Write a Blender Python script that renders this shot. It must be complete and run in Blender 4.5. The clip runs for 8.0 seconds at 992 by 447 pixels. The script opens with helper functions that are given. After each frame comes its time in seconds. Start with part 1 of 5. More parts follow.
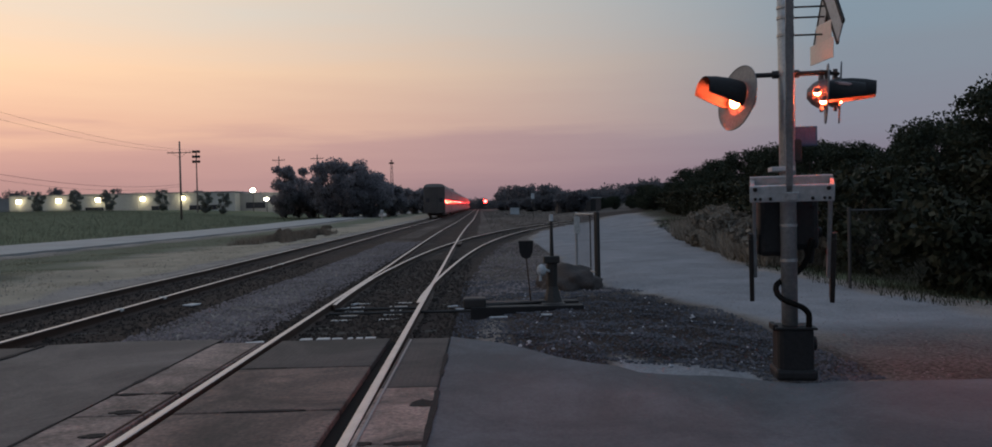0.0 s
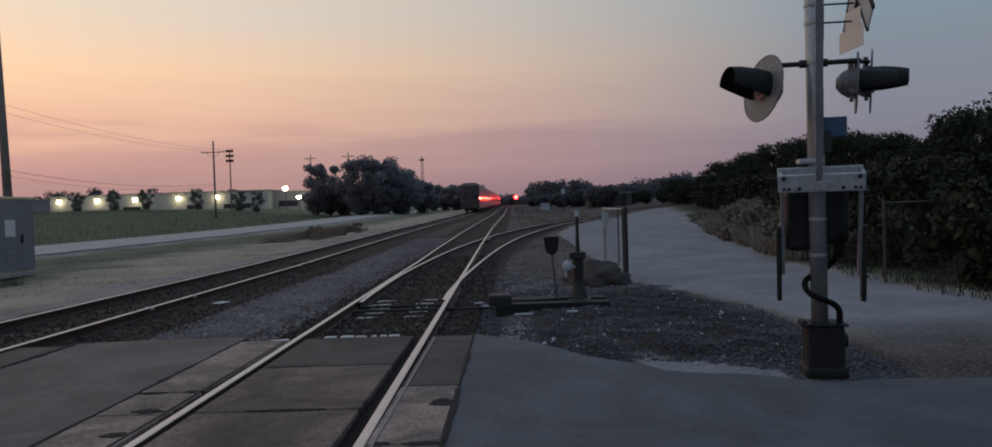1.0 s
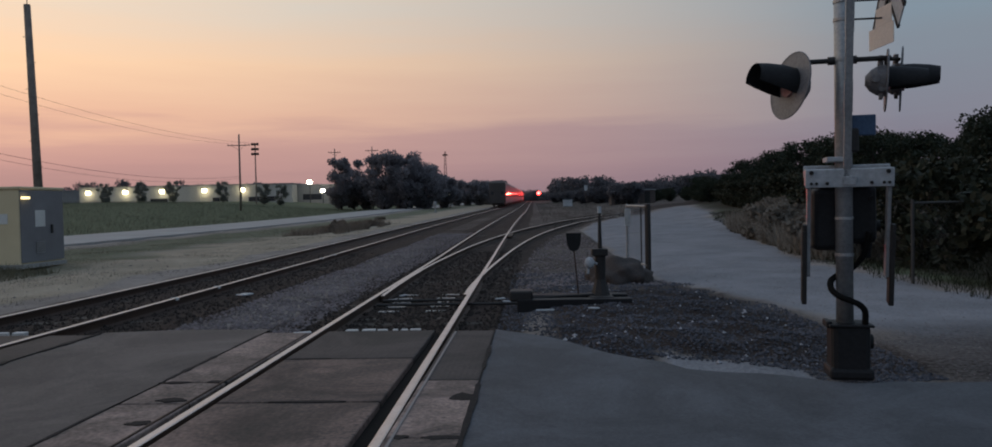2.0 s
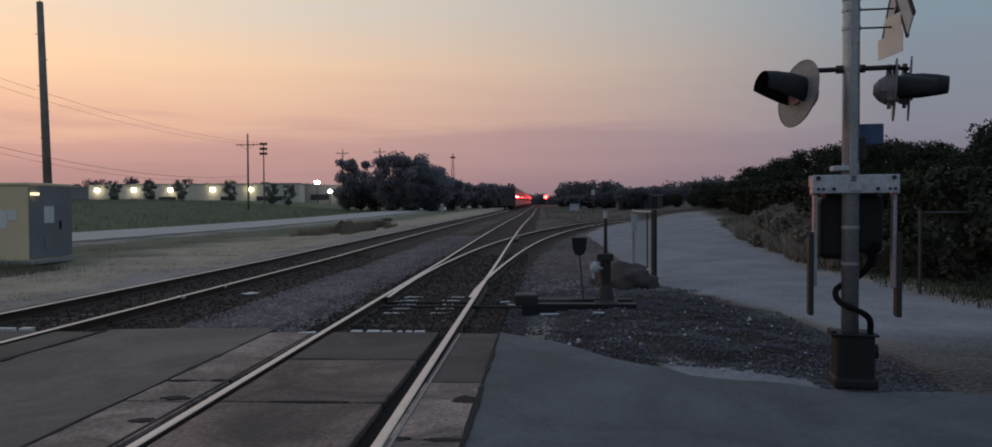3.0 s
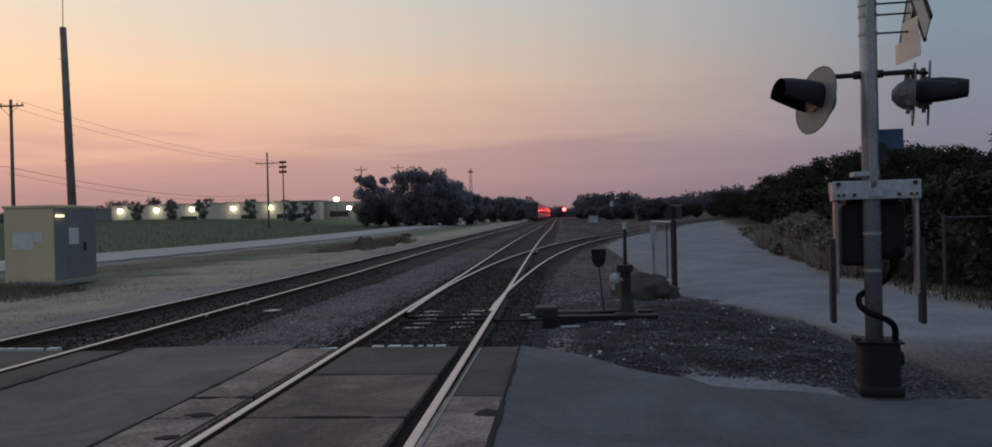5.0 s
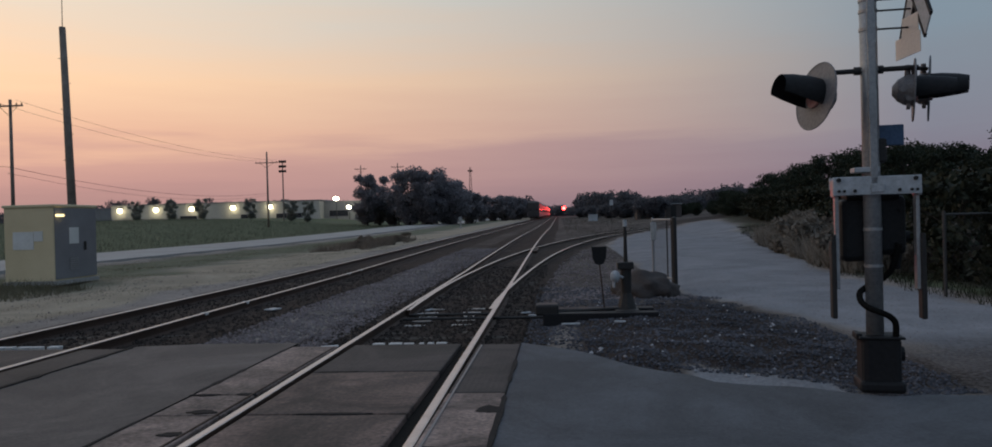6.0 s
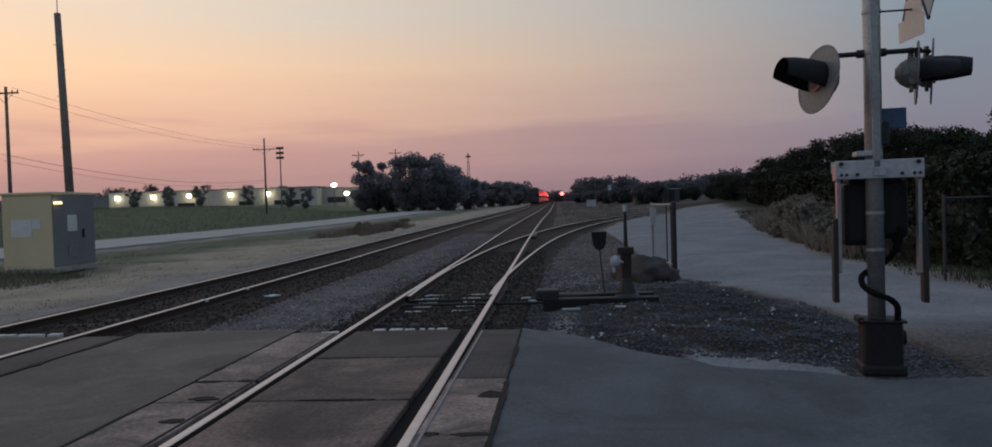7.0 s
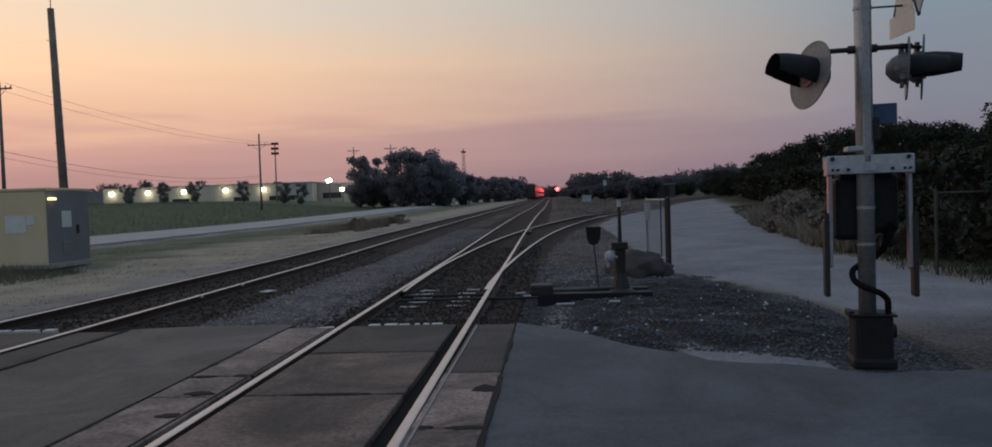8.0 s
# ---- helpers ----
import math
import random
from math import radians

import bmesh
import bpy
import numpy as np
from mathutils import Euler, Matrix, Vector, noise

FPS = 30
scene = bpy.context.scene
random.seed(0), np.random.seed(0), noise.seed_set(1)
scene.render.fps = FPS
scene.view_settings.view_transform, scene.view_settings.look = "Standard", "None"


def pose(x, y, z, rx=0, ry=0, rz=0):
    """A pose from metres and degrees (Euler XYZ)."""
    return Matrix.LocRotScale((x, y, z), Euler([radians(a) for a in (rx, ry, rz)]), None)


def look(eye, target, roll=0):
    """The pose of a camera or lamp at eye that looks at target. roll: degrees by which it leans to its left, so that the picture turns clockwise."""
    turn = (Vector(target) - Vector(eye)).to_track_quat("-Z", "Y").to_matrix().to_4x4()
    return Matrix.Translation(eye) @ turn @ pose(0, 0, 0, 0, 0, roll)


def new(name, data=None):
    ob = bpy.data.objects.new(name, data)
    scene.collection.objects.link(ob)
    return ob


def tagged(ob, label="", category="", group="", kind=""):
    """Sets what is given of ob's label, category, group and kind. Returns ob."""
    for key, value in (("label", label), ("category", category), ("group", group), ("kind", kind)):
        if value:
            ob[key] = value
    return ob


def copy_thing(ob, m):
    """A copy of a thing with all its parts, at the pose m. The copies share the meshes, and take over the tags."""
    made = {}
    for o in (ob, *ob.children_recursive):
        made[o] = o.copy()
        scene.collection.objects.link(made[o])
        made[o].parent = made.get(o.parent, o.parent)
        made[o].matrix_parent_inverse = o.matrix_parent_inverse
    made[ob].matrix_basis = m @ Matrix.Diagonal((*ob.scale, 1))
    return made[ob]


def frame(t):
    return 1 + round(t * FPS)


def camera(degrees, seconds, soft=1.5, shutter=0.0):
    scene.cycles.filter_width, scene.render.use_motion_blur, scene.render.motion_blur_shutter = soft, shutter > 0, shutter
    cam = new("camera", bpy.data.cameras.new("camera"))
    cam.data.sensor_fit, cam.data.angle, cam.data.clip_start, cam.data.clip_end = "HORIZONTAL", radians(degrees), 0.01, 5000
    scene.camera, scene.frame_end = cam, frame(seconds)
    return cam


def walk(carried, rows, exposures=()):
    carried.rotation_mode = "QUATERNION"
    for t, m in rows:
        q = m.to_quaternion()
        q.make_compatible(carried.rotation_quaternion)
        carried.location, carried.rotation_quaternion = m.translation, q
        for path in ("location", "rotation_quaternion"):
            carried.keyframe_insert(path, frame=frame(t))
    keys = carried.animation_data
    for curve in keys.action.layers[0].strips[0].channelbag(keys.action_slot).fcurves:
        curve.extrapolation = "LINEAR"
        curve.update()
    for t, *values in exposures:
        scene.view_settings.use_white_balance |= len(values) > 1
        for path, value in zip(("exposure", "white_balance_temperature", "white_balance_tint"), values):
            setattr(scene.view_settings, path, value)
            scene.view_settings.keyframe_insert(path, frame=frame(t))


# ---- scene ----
cam = camera(64.5, 8.0, soft=1.7)
walk(cam, [
    (0.0, pose(-0.105, -0.072, 1.488, 89.01, 1.25, -1.14)),
    (0.5, pose(-0.052, 0.020, 1.494, 89.20, 2.13, 0.58)),
    (1.0, pose(-0.014, 0.020, 1.488, 88.77, 1.80, 1.10)),
    (1.5, pose(-0.016, 0.031, 1.485, 88.49, 1.79, 2.23)),
    (3.0, pose(-0.002, 0.017, 1.488, 88.73, 0.27, 3.25)),
    (3.5, pose(-0.017, 0.037, 1.485, 89.05, 0.53, 3.65)),
    (4.0, pose(-0.007, 0.002, 1.486, 89.39, 0.72, 4.12)),
    (4.5, pose(0.000, 0.000, 1.490, 89.73, 1.20, 4.51)),
    (6.0, pose(-0.010, -0.008, 1.465, 89.66, 1.50, 4.58)),
    (6.5, pose(-0.032, 0.014, 1.466, 89.08, 1.70, 4.47)),
    (7.0, pose(-0.038, 0.011, 1.462, 88.62, 1.74, 4.44)),
    (7.5, pose(-0.046, -0.011, 1.462, 88.36, 1.71, 4.23)),
    (8.0, pose(-0.022, -0.023, 1.460, 88.28, 1.81, 4.11)),
], exposures=[(0.0, 0.08), (0.5, 0.14), (0.8, 0.10), (1.0, 0.0), (8.0, 0.0)])

# ---------------------------------------------------------------- sky
world = bpy.data.worlds.new("dusk_sky")
scene.world = world
world.use_nodes = True


def nodes_of(tree):
    tree.nodes.clear()

    def add(kind, **sets):
        n = tree.nodes.new(kind)
        for key, value in sets.items():
            if key == "op":
                n.operation = value
            elif key == "blend":
                n.blend_type = value
            elif key == "dtype":
                n.data_type = value
            elif key == "attr":
                n.attribute_name = value
            else:
                n.inputs[key.replace("_", " ")].default_value = value
        return n
    return add, tree.links.new


def ramp(node, stops):
    els = node.color_ramp.elements
    while len(els) < len(stops):
        els.new(0.5)
    for el, (p, c) in zip(els, stops):
        el.position, el.color = p, (*c, 1)


add, wire = nodes_of(world.node_tree)
tc = add("ShaderNodeTexCoord")
sep = add("ShaderNodeSeparateXYZ")
wire(tc.outputs["Generated"], sep.inputs[0])
# the glow lies where the sun went down, to the west-north-west
GLOW = radians(62)
dot = add("ShaderNodeVectorMath", op="DOT_PRODUCT")
dot.inputs[1].default_value = (-math.sin(GLOW), math.cos(GLOW), 0)
wire(tc.outputs["Generated"], dot.inputs[0])
side = add("ShaderNodeMapRange", From_Min=0.06, From_Max=0.95)
wire(dot.outputs["Value"], side.inputs["Value"])
# thin cloud streaks near the horizon
stretch = add("ShaderNodeMapping")
stretch.inputs["Scale"].default_value = (1.6, 1.6, 19)
wire(tc.outputs["Generated"], stretch.inputs["Vector"])
streak = add("ShaderNodeTexNoise", Scale=1.6, Detail=5.0, Roughness=0.55)
wire(stretch.outputs[0], streak.inputs["Vector"])
wob = add("ShaderNodeMath", op="MULTIPLY_ADD")
wob.inputs[1].default_value, wob.inputs[2].default_value = 0.075, -0.0375
wire(streak.outputs["Fac"], wob.inputs[0])
alt = add("ShaderNodeMath", op="ADD")
wire(sep.outputs["Z"], alt.inputs[0])
wire(wob.outputs[0], alt.inputs[1])
west, east = add("ShaderNodeValToRGB"), add("ShaderNodeValToRGB")
ramp(west, [(0.0, (0.42, 0.245, 0.235)), (0.05, (0.62, 0.338, 0.292)), (0.082, (0.72, 0.395, 0.315)), (0.102, (0.96, 0.56, 0.37)), (0.17, (1.12, 0.73, 0.45)),
            (0.27, (0.88, 0.78, 0.65)), (0.5, (0.53, 0.54, 0.57)), (1.0, (0.365, 0.42, 0.53))])
ramp(east, [(0.0, (0.188, 0.152, 0.212)), (0.05, (0.22, 0.193, 0.248)), (0.10, (0.230, 0.234, 0.288)), (0.17, (0.228, 0.27, 0.322)),
            (0.27, (0.22, 0.31, 0.38)), (0.5, (0.22, 0.32, 0.45)), (1.0, (0.325, 0.41, 0.56))])
blend = add("ShaderNodeMix", dtype="RGBA")
for r in (west, east):
    wire(alt.outputs[0], r.inputs["Fac"])
wire(side.outputs["Result"], blend.inputs["Factor"])
wire(east.outputs["Color"], blend.inputs[6])
wire(west.outputs["Color"], blend.inputs[7])
bg = add("ShaderNodeBackground", Strength=1.0)
wire(blend.outputs[2], bg.inputs["Color"])
wire(bg.outputs[0], add("ShaderNodeOutputWorld").inputs["Surface"])


# ---------------------------------------------------------------- materials
def mat(name, dark, light, rough=0.8, metal=0.0, big=1.5, fine=40.0, bump=0.15, vary=0.0, spec=0.5, stain=0.0):
    """A worn surface: two colours mixed by large blotches and fine grain, with fine relief. vary: spread from piece to piece."""
    m = bpy.data.materials.new(name)
    m.use_nodes = True
    add, wire = nodes_of(m.node_tree)
    co = add("ShaderNodeTexCoord")
    a = add("ShaderNodeTexNoise", Scale=big, Detail=4.0, Roughness=0.6)
    b = add("ShaderNodeTexNoise", Scale=fine, Detail=3.0, Roughness=0.65)
    wire(co.outputs["Object"], a.inputs["Vector"])
    wire(co.outputs["Object"], b.inputs["Vector"])
    s = add("ShaderNodeMath", op="ADD")
    wire(a.outputs["Fac"], s.inputs[0])
    wire(b.outputs["Fac"], s.inputs[1])
    r = add("ShaderNodeMapRange", From_Min=0.72, From_Max=1.28)
    wire(s.outputs[0], r.inputs["Value"])
    mix = add("ShaderNodeMix", dtype="RGBA")
    wire(r.outputs["Result"], mix.inputs["Factor"])
    mix.inputs[6].default_value, mix.inputs[7].default_value = (*dark, 1), (*light, 1)
    col = mix.outputs[2]
    if vary:
        info = add("ShaderNodeObjectInfo")
        v = add("ShaderNodeMapRange", To_Min=1 - vary, To_Max=1 + vary)
        wire(info.outputs["Random"], v.inputs["Value"])
        hsv = add("ShaderNodeHueSaturation")
        wire(v.outputs["Result"], hsv.inputs["Value"])
        wire(col, hsv.inputs["Color"])
        col = hsv.outputs[0]
    if stain:
        # old spills and worn patches, laid over neighbouring pieces alike
        geo = add("ShaderNodeNewGeometry")
        sn = add("ShaderNodeTexNoise", Scale=0.75, Detail=7.0, Roughness=0.68, Distortion=0.8)
        wire(geo.outputs["Position"], sn.inputs["Vector"])
        sr = add("ShaderNodeMapRange", From_Min=0.40, From_Max=0.60, To_Min=1 - stain, To_Max=1 + 0.45 * stain)
        wire(sn.outputs["Fac"], sr.inputs["Value"])
        sh = add("ShaderNodeHueSaturation")
        wire(sr.outputs["Result"], sh.inputs["Value"])
        wire(col, sh.inputs["Color"])
        col = sh.outputs[0]
    p = add("ShaderNodeBsdfPrincipled", Metallic=metal)
    p.inputs["Specular IOR Level"].default_value = spec
    wire(col, p.inputs["Base Color"])
    rr = add("ShaderNodeMapRange", To_Min=max(0.05, rough - 0.12), To_Max=min(1, rough + 0.12))
    wire(a.outputs["Fac"], rr.inputs["Value"])
    wire(rr.outputs["Result"], p.inputs["Roughness"])
    bm = add("ShaderNodeBump", Strength=bump, Distance=0.01)
    wire(b.outputs["Fac"], bm.inputs["Height"])
    wire(bm.outputs[0], p.inputs["Normal"])
    wire(p.outputs[0], add("ShaderNodeOutputMaterial").inputs["Surface"])
    return m


def leafy(name, dark, light, fleck=3.0, thin=0.0):
    """Foliage: colour varies from leaf to leaf and from clump to clump."""
    m = bpy.data.materials.new(name)
    m.use_nodes = True
    add, wire = nodes_of(m.node_tree)
    geo, co = add("ShaderNodeNewGeometry"), add("ShaderNodeTexCoord")
    n = add("ShaderNodeTexNoise", Scale=fleck, Detail=3.0)
    wire(co.outputs["Object"], n.inputs["Vector"])
    s = add("ShaderNodeMath", op="MULTIPLY_ADD")
    s.inputs[1].default_value = 0.5
    wire(geo.outputs["Random Per Island"], s.inputs[0])
    wire(n.outputs["Fac"], s.inputs[2])
    r = add("ShaderNodeMapRange", From_Min=0.35, From_Max=1.1)
    wire(s.outputs[0], r.inputs["Value"])
    mix = add("ShaderNodeMix", dtype="RGBA")
    wire(r.outputs["Result"], mix.inputs["Factor"])
    mix.inputs[6].default_value, mix.inputs[7].default_value = (*dark, 1), (*light, 1)
    p = add("ShaderNodeBsdfPrincipled", Roughness=0.7)
    p.inputs["Specular IOR Level"].default_value = 0.2
    wire(mix.outputs[2], p.inputs["Base Color"])
    surface = p.outputs[0]
    if thin:
        t = add("ShaderNodeBsdfTranslucent")
        wire(mix.outputs[2], t.inputs["Color"])
        both = add("ShaderNodeMixShader", Fac=thin)
        wire(surface, both.inputs[1])
        wire(t.outputs[0], both.inputs[2])
        surface = both.outputs[0]
    wire(surface, add("ShaderNodeOutputMaterial").inputs["Surface"])
    return m


def glow(name, colour, strength):
    m = bpy.data.materials.new(name)
    m.use_nodes = True
    add, wire = nodes_of(m.node_tree)
    e = add("ShaderNodeEmission", Color=(*colour, 1), Strength=strength)
    wire(e.outputs[0], add("ShaderNodeOutputMaterial").inputs["Surface"])
    return m


def ground_material():
    """Gravelly dirt, with oily ballast, field grass, pale dust and dry weeds where the zones say so."""
    m = bpy.data.materials.new("ground_mixed")
    m.use_nodes = True
    add, wire = nodes_of(m.node_tree)
    geo = add("ShaderNodeNewGeometry")
    za, zb = add("ShaderNodeAttribute", attr="zone"), add("ShaderNodeAttribute", attr="zone_dry")
    sp = add("ShaderNodeSeparateColor")
    wire(za.outputs["Color"], sp.inputs[0])
    coarse = add("ShaderNodeTexNoise", Scale=0.6, Detail=6.0, Roughness=0.65)
    grit = add("ShaderNodeTexNoise", Scale=22.0, Detail=4.0, Roughness=0.7)
    peb = add("ShaderNodeTexVoronoi", Scale=30.0)
    for n in (coarse, grit, peb):
        wire(geo.outputs["Position"], n.inputs["Vector"])

    def tone(dark, light, lo=0.7, hi=1.3):
        s = add("ShaderNodeMath", op="ADD")
        wire(coarse.outputs["Fac"], s.inputs[0])
        wire(grit.outputs["Fac"], s.inputs[1])
        r = add("ShaderNodeMapRange", From_Min=lo, From_Max=hi)
        wire(s.outputs[0], r.inputs["Value"])
        x = add("ShaderNodeMix", dtype="RGBA")
        wire(r.outputs["Result"], x.inputs["Factor"])
        x.inputs[6].default_value, x.inputs[7].default_value = (*dark, 1), (*light, 1)
        return x.outputs[2]
    col = tone((0.145, 0.124, 0.108), (0.335, 0.292, 0.262))
    layers = [(tone((0.130, 0.131, 0.140), (0.282, 0.280, 0.294)), sp.outputs["Blue"]),
              (tone((0.205, 0.170, 0.124), (0.40, 0.338, 0.256)), zb.outputs["Fac"]),
              (tone((0.06, 0.075, 0.04), (0.125, 0.14, 0.08)), sp.outputs["Green"]),
              (tone((0.014, 0.0095, 0.008), (0.043, 0.029, 0.024)), sp.outputs["Red"])]
    for c, w in layers:
        k = add("ShaderNodeMath", op="MULTIPLY_ADD")
        k.inputs[1].default_value, k.inputs[2].default_value = 0.9, -0.45
        wire(grit.outputs["Fac"], k.inputs[0])
        e = add("ShaderNodeMath", op="ADD")
        wire(w, e.inputs[0])
        wire(k.outputs[0], e.inputs[1])
        q = add("ShaderNodeMapRange", From_Min=0.3, From_Max=0.7)
        wire(e.outputs[0], q.inputs["Value"])
        x = add("ShaderNodeMix", dtype="RGBA")
        wire(q.outputs["Result"], x.inputs["Factor"])
        wire(col, x.inputs[6])
        wire(c, x.inputs[7])
        col = x.outputs[2]
    p = add("ShaderNodeBsdfPrincipled", Roughness=0.92)
    p.inputs["Specular IOR Level"].default_value = 0.2
    wire(col, p.inputs["Base Color"])
    h = add("ShaderNodeMath", op="ADD")
    wire(peb.outputs["Distance"], h.inputs[0])
    wire(grit.outputs["Fac"], h.inputs[1])
    bm = add("ShaderNodeBump", Strength=0.5, Distance=0.02)
    wire(h.outputs[0], bm.inputs["Height"])
    wire(bm.outputs[0], p.inputs["Normal"])
    wire(p.outputs[0], add("ShaderNodeOutputMaterial").inputs["Surface"])
    return m


def tread_material(name, dark, light, rib, big):
    """Crossing panels: weathered concrete with a ribbed, more or less rubbed tread."""
    m = mat(name, dark, light, 0.76, big=big, fine=26, vary=0.3, stain=0.7)
    t = m.node_tree
    geo = t.nodes.new("ShaderNodeNewGeometry")
    w = t.nodes.new("ShaderNodeTexWave")
    w.inputs["Scale"].default_value, w.inputs["Distortion"].default_value = 6.2, 0.5
    t.links.new(geo.outputs["Position"], w.inputs["Vector"])
    b = t.nodes.new("ShaderNodeBump")
    b.inputs["Strength"].default_value, b.inputs["Distance"].default_value = rib, 0.011
    p = next(n for n in t.nodes if n.type == "BSDF_PRINCIPLED")
    old = p.inputs["Normal"].links[0].from_socket
    t.links.new(w.outputs["Fac"], b.inputs["Height"])
    t.links.new(old, b.inputs["Normal"])
    t.links.new(b.outputs[0], p.inputs["Normal"])
    return m


def wavy(m):
    """Coach panes: glossy, and slightly dished along the car."""
    t = m.node_tree
    co, w, b = t.nodes.new("ShaderNodeTexCoord"), t.nodes.new("ShaderNodeTexWave"), t.nodes.new("ShaderNodeBump")
    w.bands_direction = "Y"
    w.inputs["Scale"].default_value, w.inputs["Distortion"].default_value = 0.25, 0.0
    b.inputs["Strength"].default_value, b.inputs["Distance"].default_value = 1.0, 0.022
    p = next(n for n in t.nodes if n.type == "BSDF_PRINCIPLED")
    for link in list(p.inputs["Roughness"].links):
        t.links.remove(link)
    p.inputs["Roughness"].default_value = 0.07
    t.links.new(co.outputs["Object"], w.inputs["Vector"])
    t.links.new(w.outputs["Fac"], b.inputs["Height"])
    t.links.new(b.outputs[0], p.inputs["Normal"])


GROUND = ground_material()
ASPHALT = mat("asphalt", (0.046, 0.050, 0.058), (0.100, 0.105, 0.118), 0.82, big=0.9, fine=45, bump=0.35, stain=0.32)
STREET = mat("street_concrete", (0.24, 0.23, 0.22), (0.36, 0.35, 0.33), 0.85, big=0.3, fine=8)
# dust-brown asphalt copy for the west side, warm western light painted in
WARMED_ASPHALT = mat("warmed_asphalt", (0.074, 0.060, 0.053), (0.150, 0.123, 0.109), 0.85, big=0.9, fine=45, bump=0.35, stain=0.3)
TREAD = tread_material("tread_concrete", (0.056, 0.041, 0.035), (0.29, 0.208, 0.176), 0.12, 1.6)
OILED = tread_material("oil_soaked_concrete", (0.018, 0.014, 0.013), (0.066, 0.051, 0.047), 0.16, 1.2)
RUBBED = tread_material("rubbed_oily_concrete", (0.027, 0.019, 0.017), (0.195, 0.127, 0.103), 0.06, 0.9)
RUBBER = mat("rubber", (0.006, 0.006, 0.006), (0.014, 0.013, 0.012), 0.9, spec=0.1)
TAR = mat("dirty_tar", (0.012, 0.011, 0.011), (0.040, 0.036, 0.034), 0.9, big=6, fine=30, spec=0.15)
RUST = mat("rusty_steel", (0.028, 0.016, 0.011), (0.075, 0.042, 0.028), 0.75, metal=0.2, fine=60)
HEAD = mat("polished_rail", (0.53, 0.45, 0.405), (0.72, 0.63, 0.575), 0.5, metal=0.8, big=4, fine=50, bump=0.05)
TIE = mat("creosoted_wood", (0.014, 0.011, 0.009), (0.05, 0.04, 0.032), 0.85, big=3, fine=35, bump=0.5, vary=0.35)
STONE = leafy("ballast_stone", (0.017, 0.019, 0.026), (0.118, 0.120, 0.140), 0.6)
OILY = leafy("oily_stone", (0.012, 0.009, 0.0075), (0.044, 0.033, 0.027), 1.5)
STONE_PALE = leafy("grey_gravel", (0.092, 0.077, 0.078), (0.255, 0.215, 0.215), 0.9)
GALV = mat("weathered_aluminium", (0.22, 0.23, 0.24), (0.38, 0.39, 0.40), 0.45, metal=0.55, fine=30)
WHITE = mat("worn_white_paint", (0.29, 0.31, 0.33), (0.48, 0.51, 0.54), 0.55, fine=25)
CHALK = mat("chipped_white", (0.34, 0.33, 0.32), (0.66, 0.65, 0.63), 0.7, fine=25)
CREAM = mat("sign_back", (0.66, 0.58, 0.52), (0.82, 0.73, 0.66), 0.5)
BLACK = mat("black_paint", (0.006, 0.006, 0.007), (0.016, 0.016, 0.018), 0.65, fine=30, spec=0.3)
DARKSTEEL = mat("dark_steel", (0.010, 0.0095, 0.0095), (0.030, 0.027, 0.026), 0.65, metal=0.1)
GREYBOARD = mat("grey_backboard", (0.10, 0.10, 0.11), (0.19, 0.185, 0.19), 0.5, big=5)
LENS = mat("unlit_lens_pink", (0.27, 0.15, 0.145), (0.40, 0.24, 0.235), 0.15, big=8)
BLUE = mat("blue_plate", (0.02, 0.05, 0.11), (0.05, 0.10, 0.19), 0.5)
TAN = mat("tan_steel", (0.54, 0.44, 0.27), (0.68, 0.57, 0.37), 0.55, big=0.8)
PAPER = mat("white_notice", (0.5, 0.5, 0.48), (0.66, 0.66, 0.64), 0.6)
POLE = mat("weathered_pole_wood", (0.11, 0.09, 0.075), (0.24, 0.20, 0.17), 0.9, big=2, fine=20, bump=0.4)
WALL = mat("warehouse_panel", (0.33, 0.32, 0.30), (0.46, 0.45, 0.42), 0.8, big=0.15, fine=3)
WALLD = mat("warehouse_panel_dark", (0.17, 0.17, 0.18), (0.26, 0.26, 0.26), 0.8, big=0.15, fine=3)
GLASSD = mat("dark_window", (0.015, 0.017, 0.02), (0.03, 0.033, 0.04), 0.15)
CARSIDE = mat("dull_stainless", (0.19, 0.18, 0.18), (0.28, 0.265, 0.26), 0.5, metal=0.2, big=0.4, fine=1.5, bump=0.0, vary=0.1, spec=0.3)
COACHGLASS = mat("coach_window_glass", (0.02, 0.02, 0.022), (0.035, 0.035, 0.04), 0.1, big=0.4, fine=1.5, bump=0.0, spec=0.9)
wavy(COACHGLASS)
CARDARK = mat("grimy_car_end", (0.03, 0.025, 0.024), (0.075, 0.06, 0.055), 0.6, big=0.5)
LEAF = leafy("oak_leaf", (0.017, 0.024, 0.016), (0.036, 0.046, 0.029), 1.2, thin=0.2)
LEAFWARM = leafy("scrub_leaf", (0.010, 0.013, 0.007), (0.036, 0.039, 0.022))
# distance haze is painted into the next two leaf colours, pale and greyish
LEAFFAR = leafy("hazed_leaf", (0.185, 0.18, 0.198), (0.275, 0.265, 0.285), 0.4, 0.7)
LEAFMID = leafy("hazed_wood_leaf", (0.10, 0.10, 0.112), (0.15, 0.148, 0.16), 0.5, 0.55)
BROWNWEED = leafy("brown_weed", (0.10, 0.082, 0.066), (0.235, 0.195, 0.16), 3.0, 0.4)
DRY = leafy("dry_weed", (0.085, 0.074, 0.060), (0.30, 0.268, 0.225), 1.2, 0.25)
GRASSB = leafy("grass_blade", (0.085, 0.080, 0.054), (0.19, 0.175, 0.122), 0.6, 0.3)
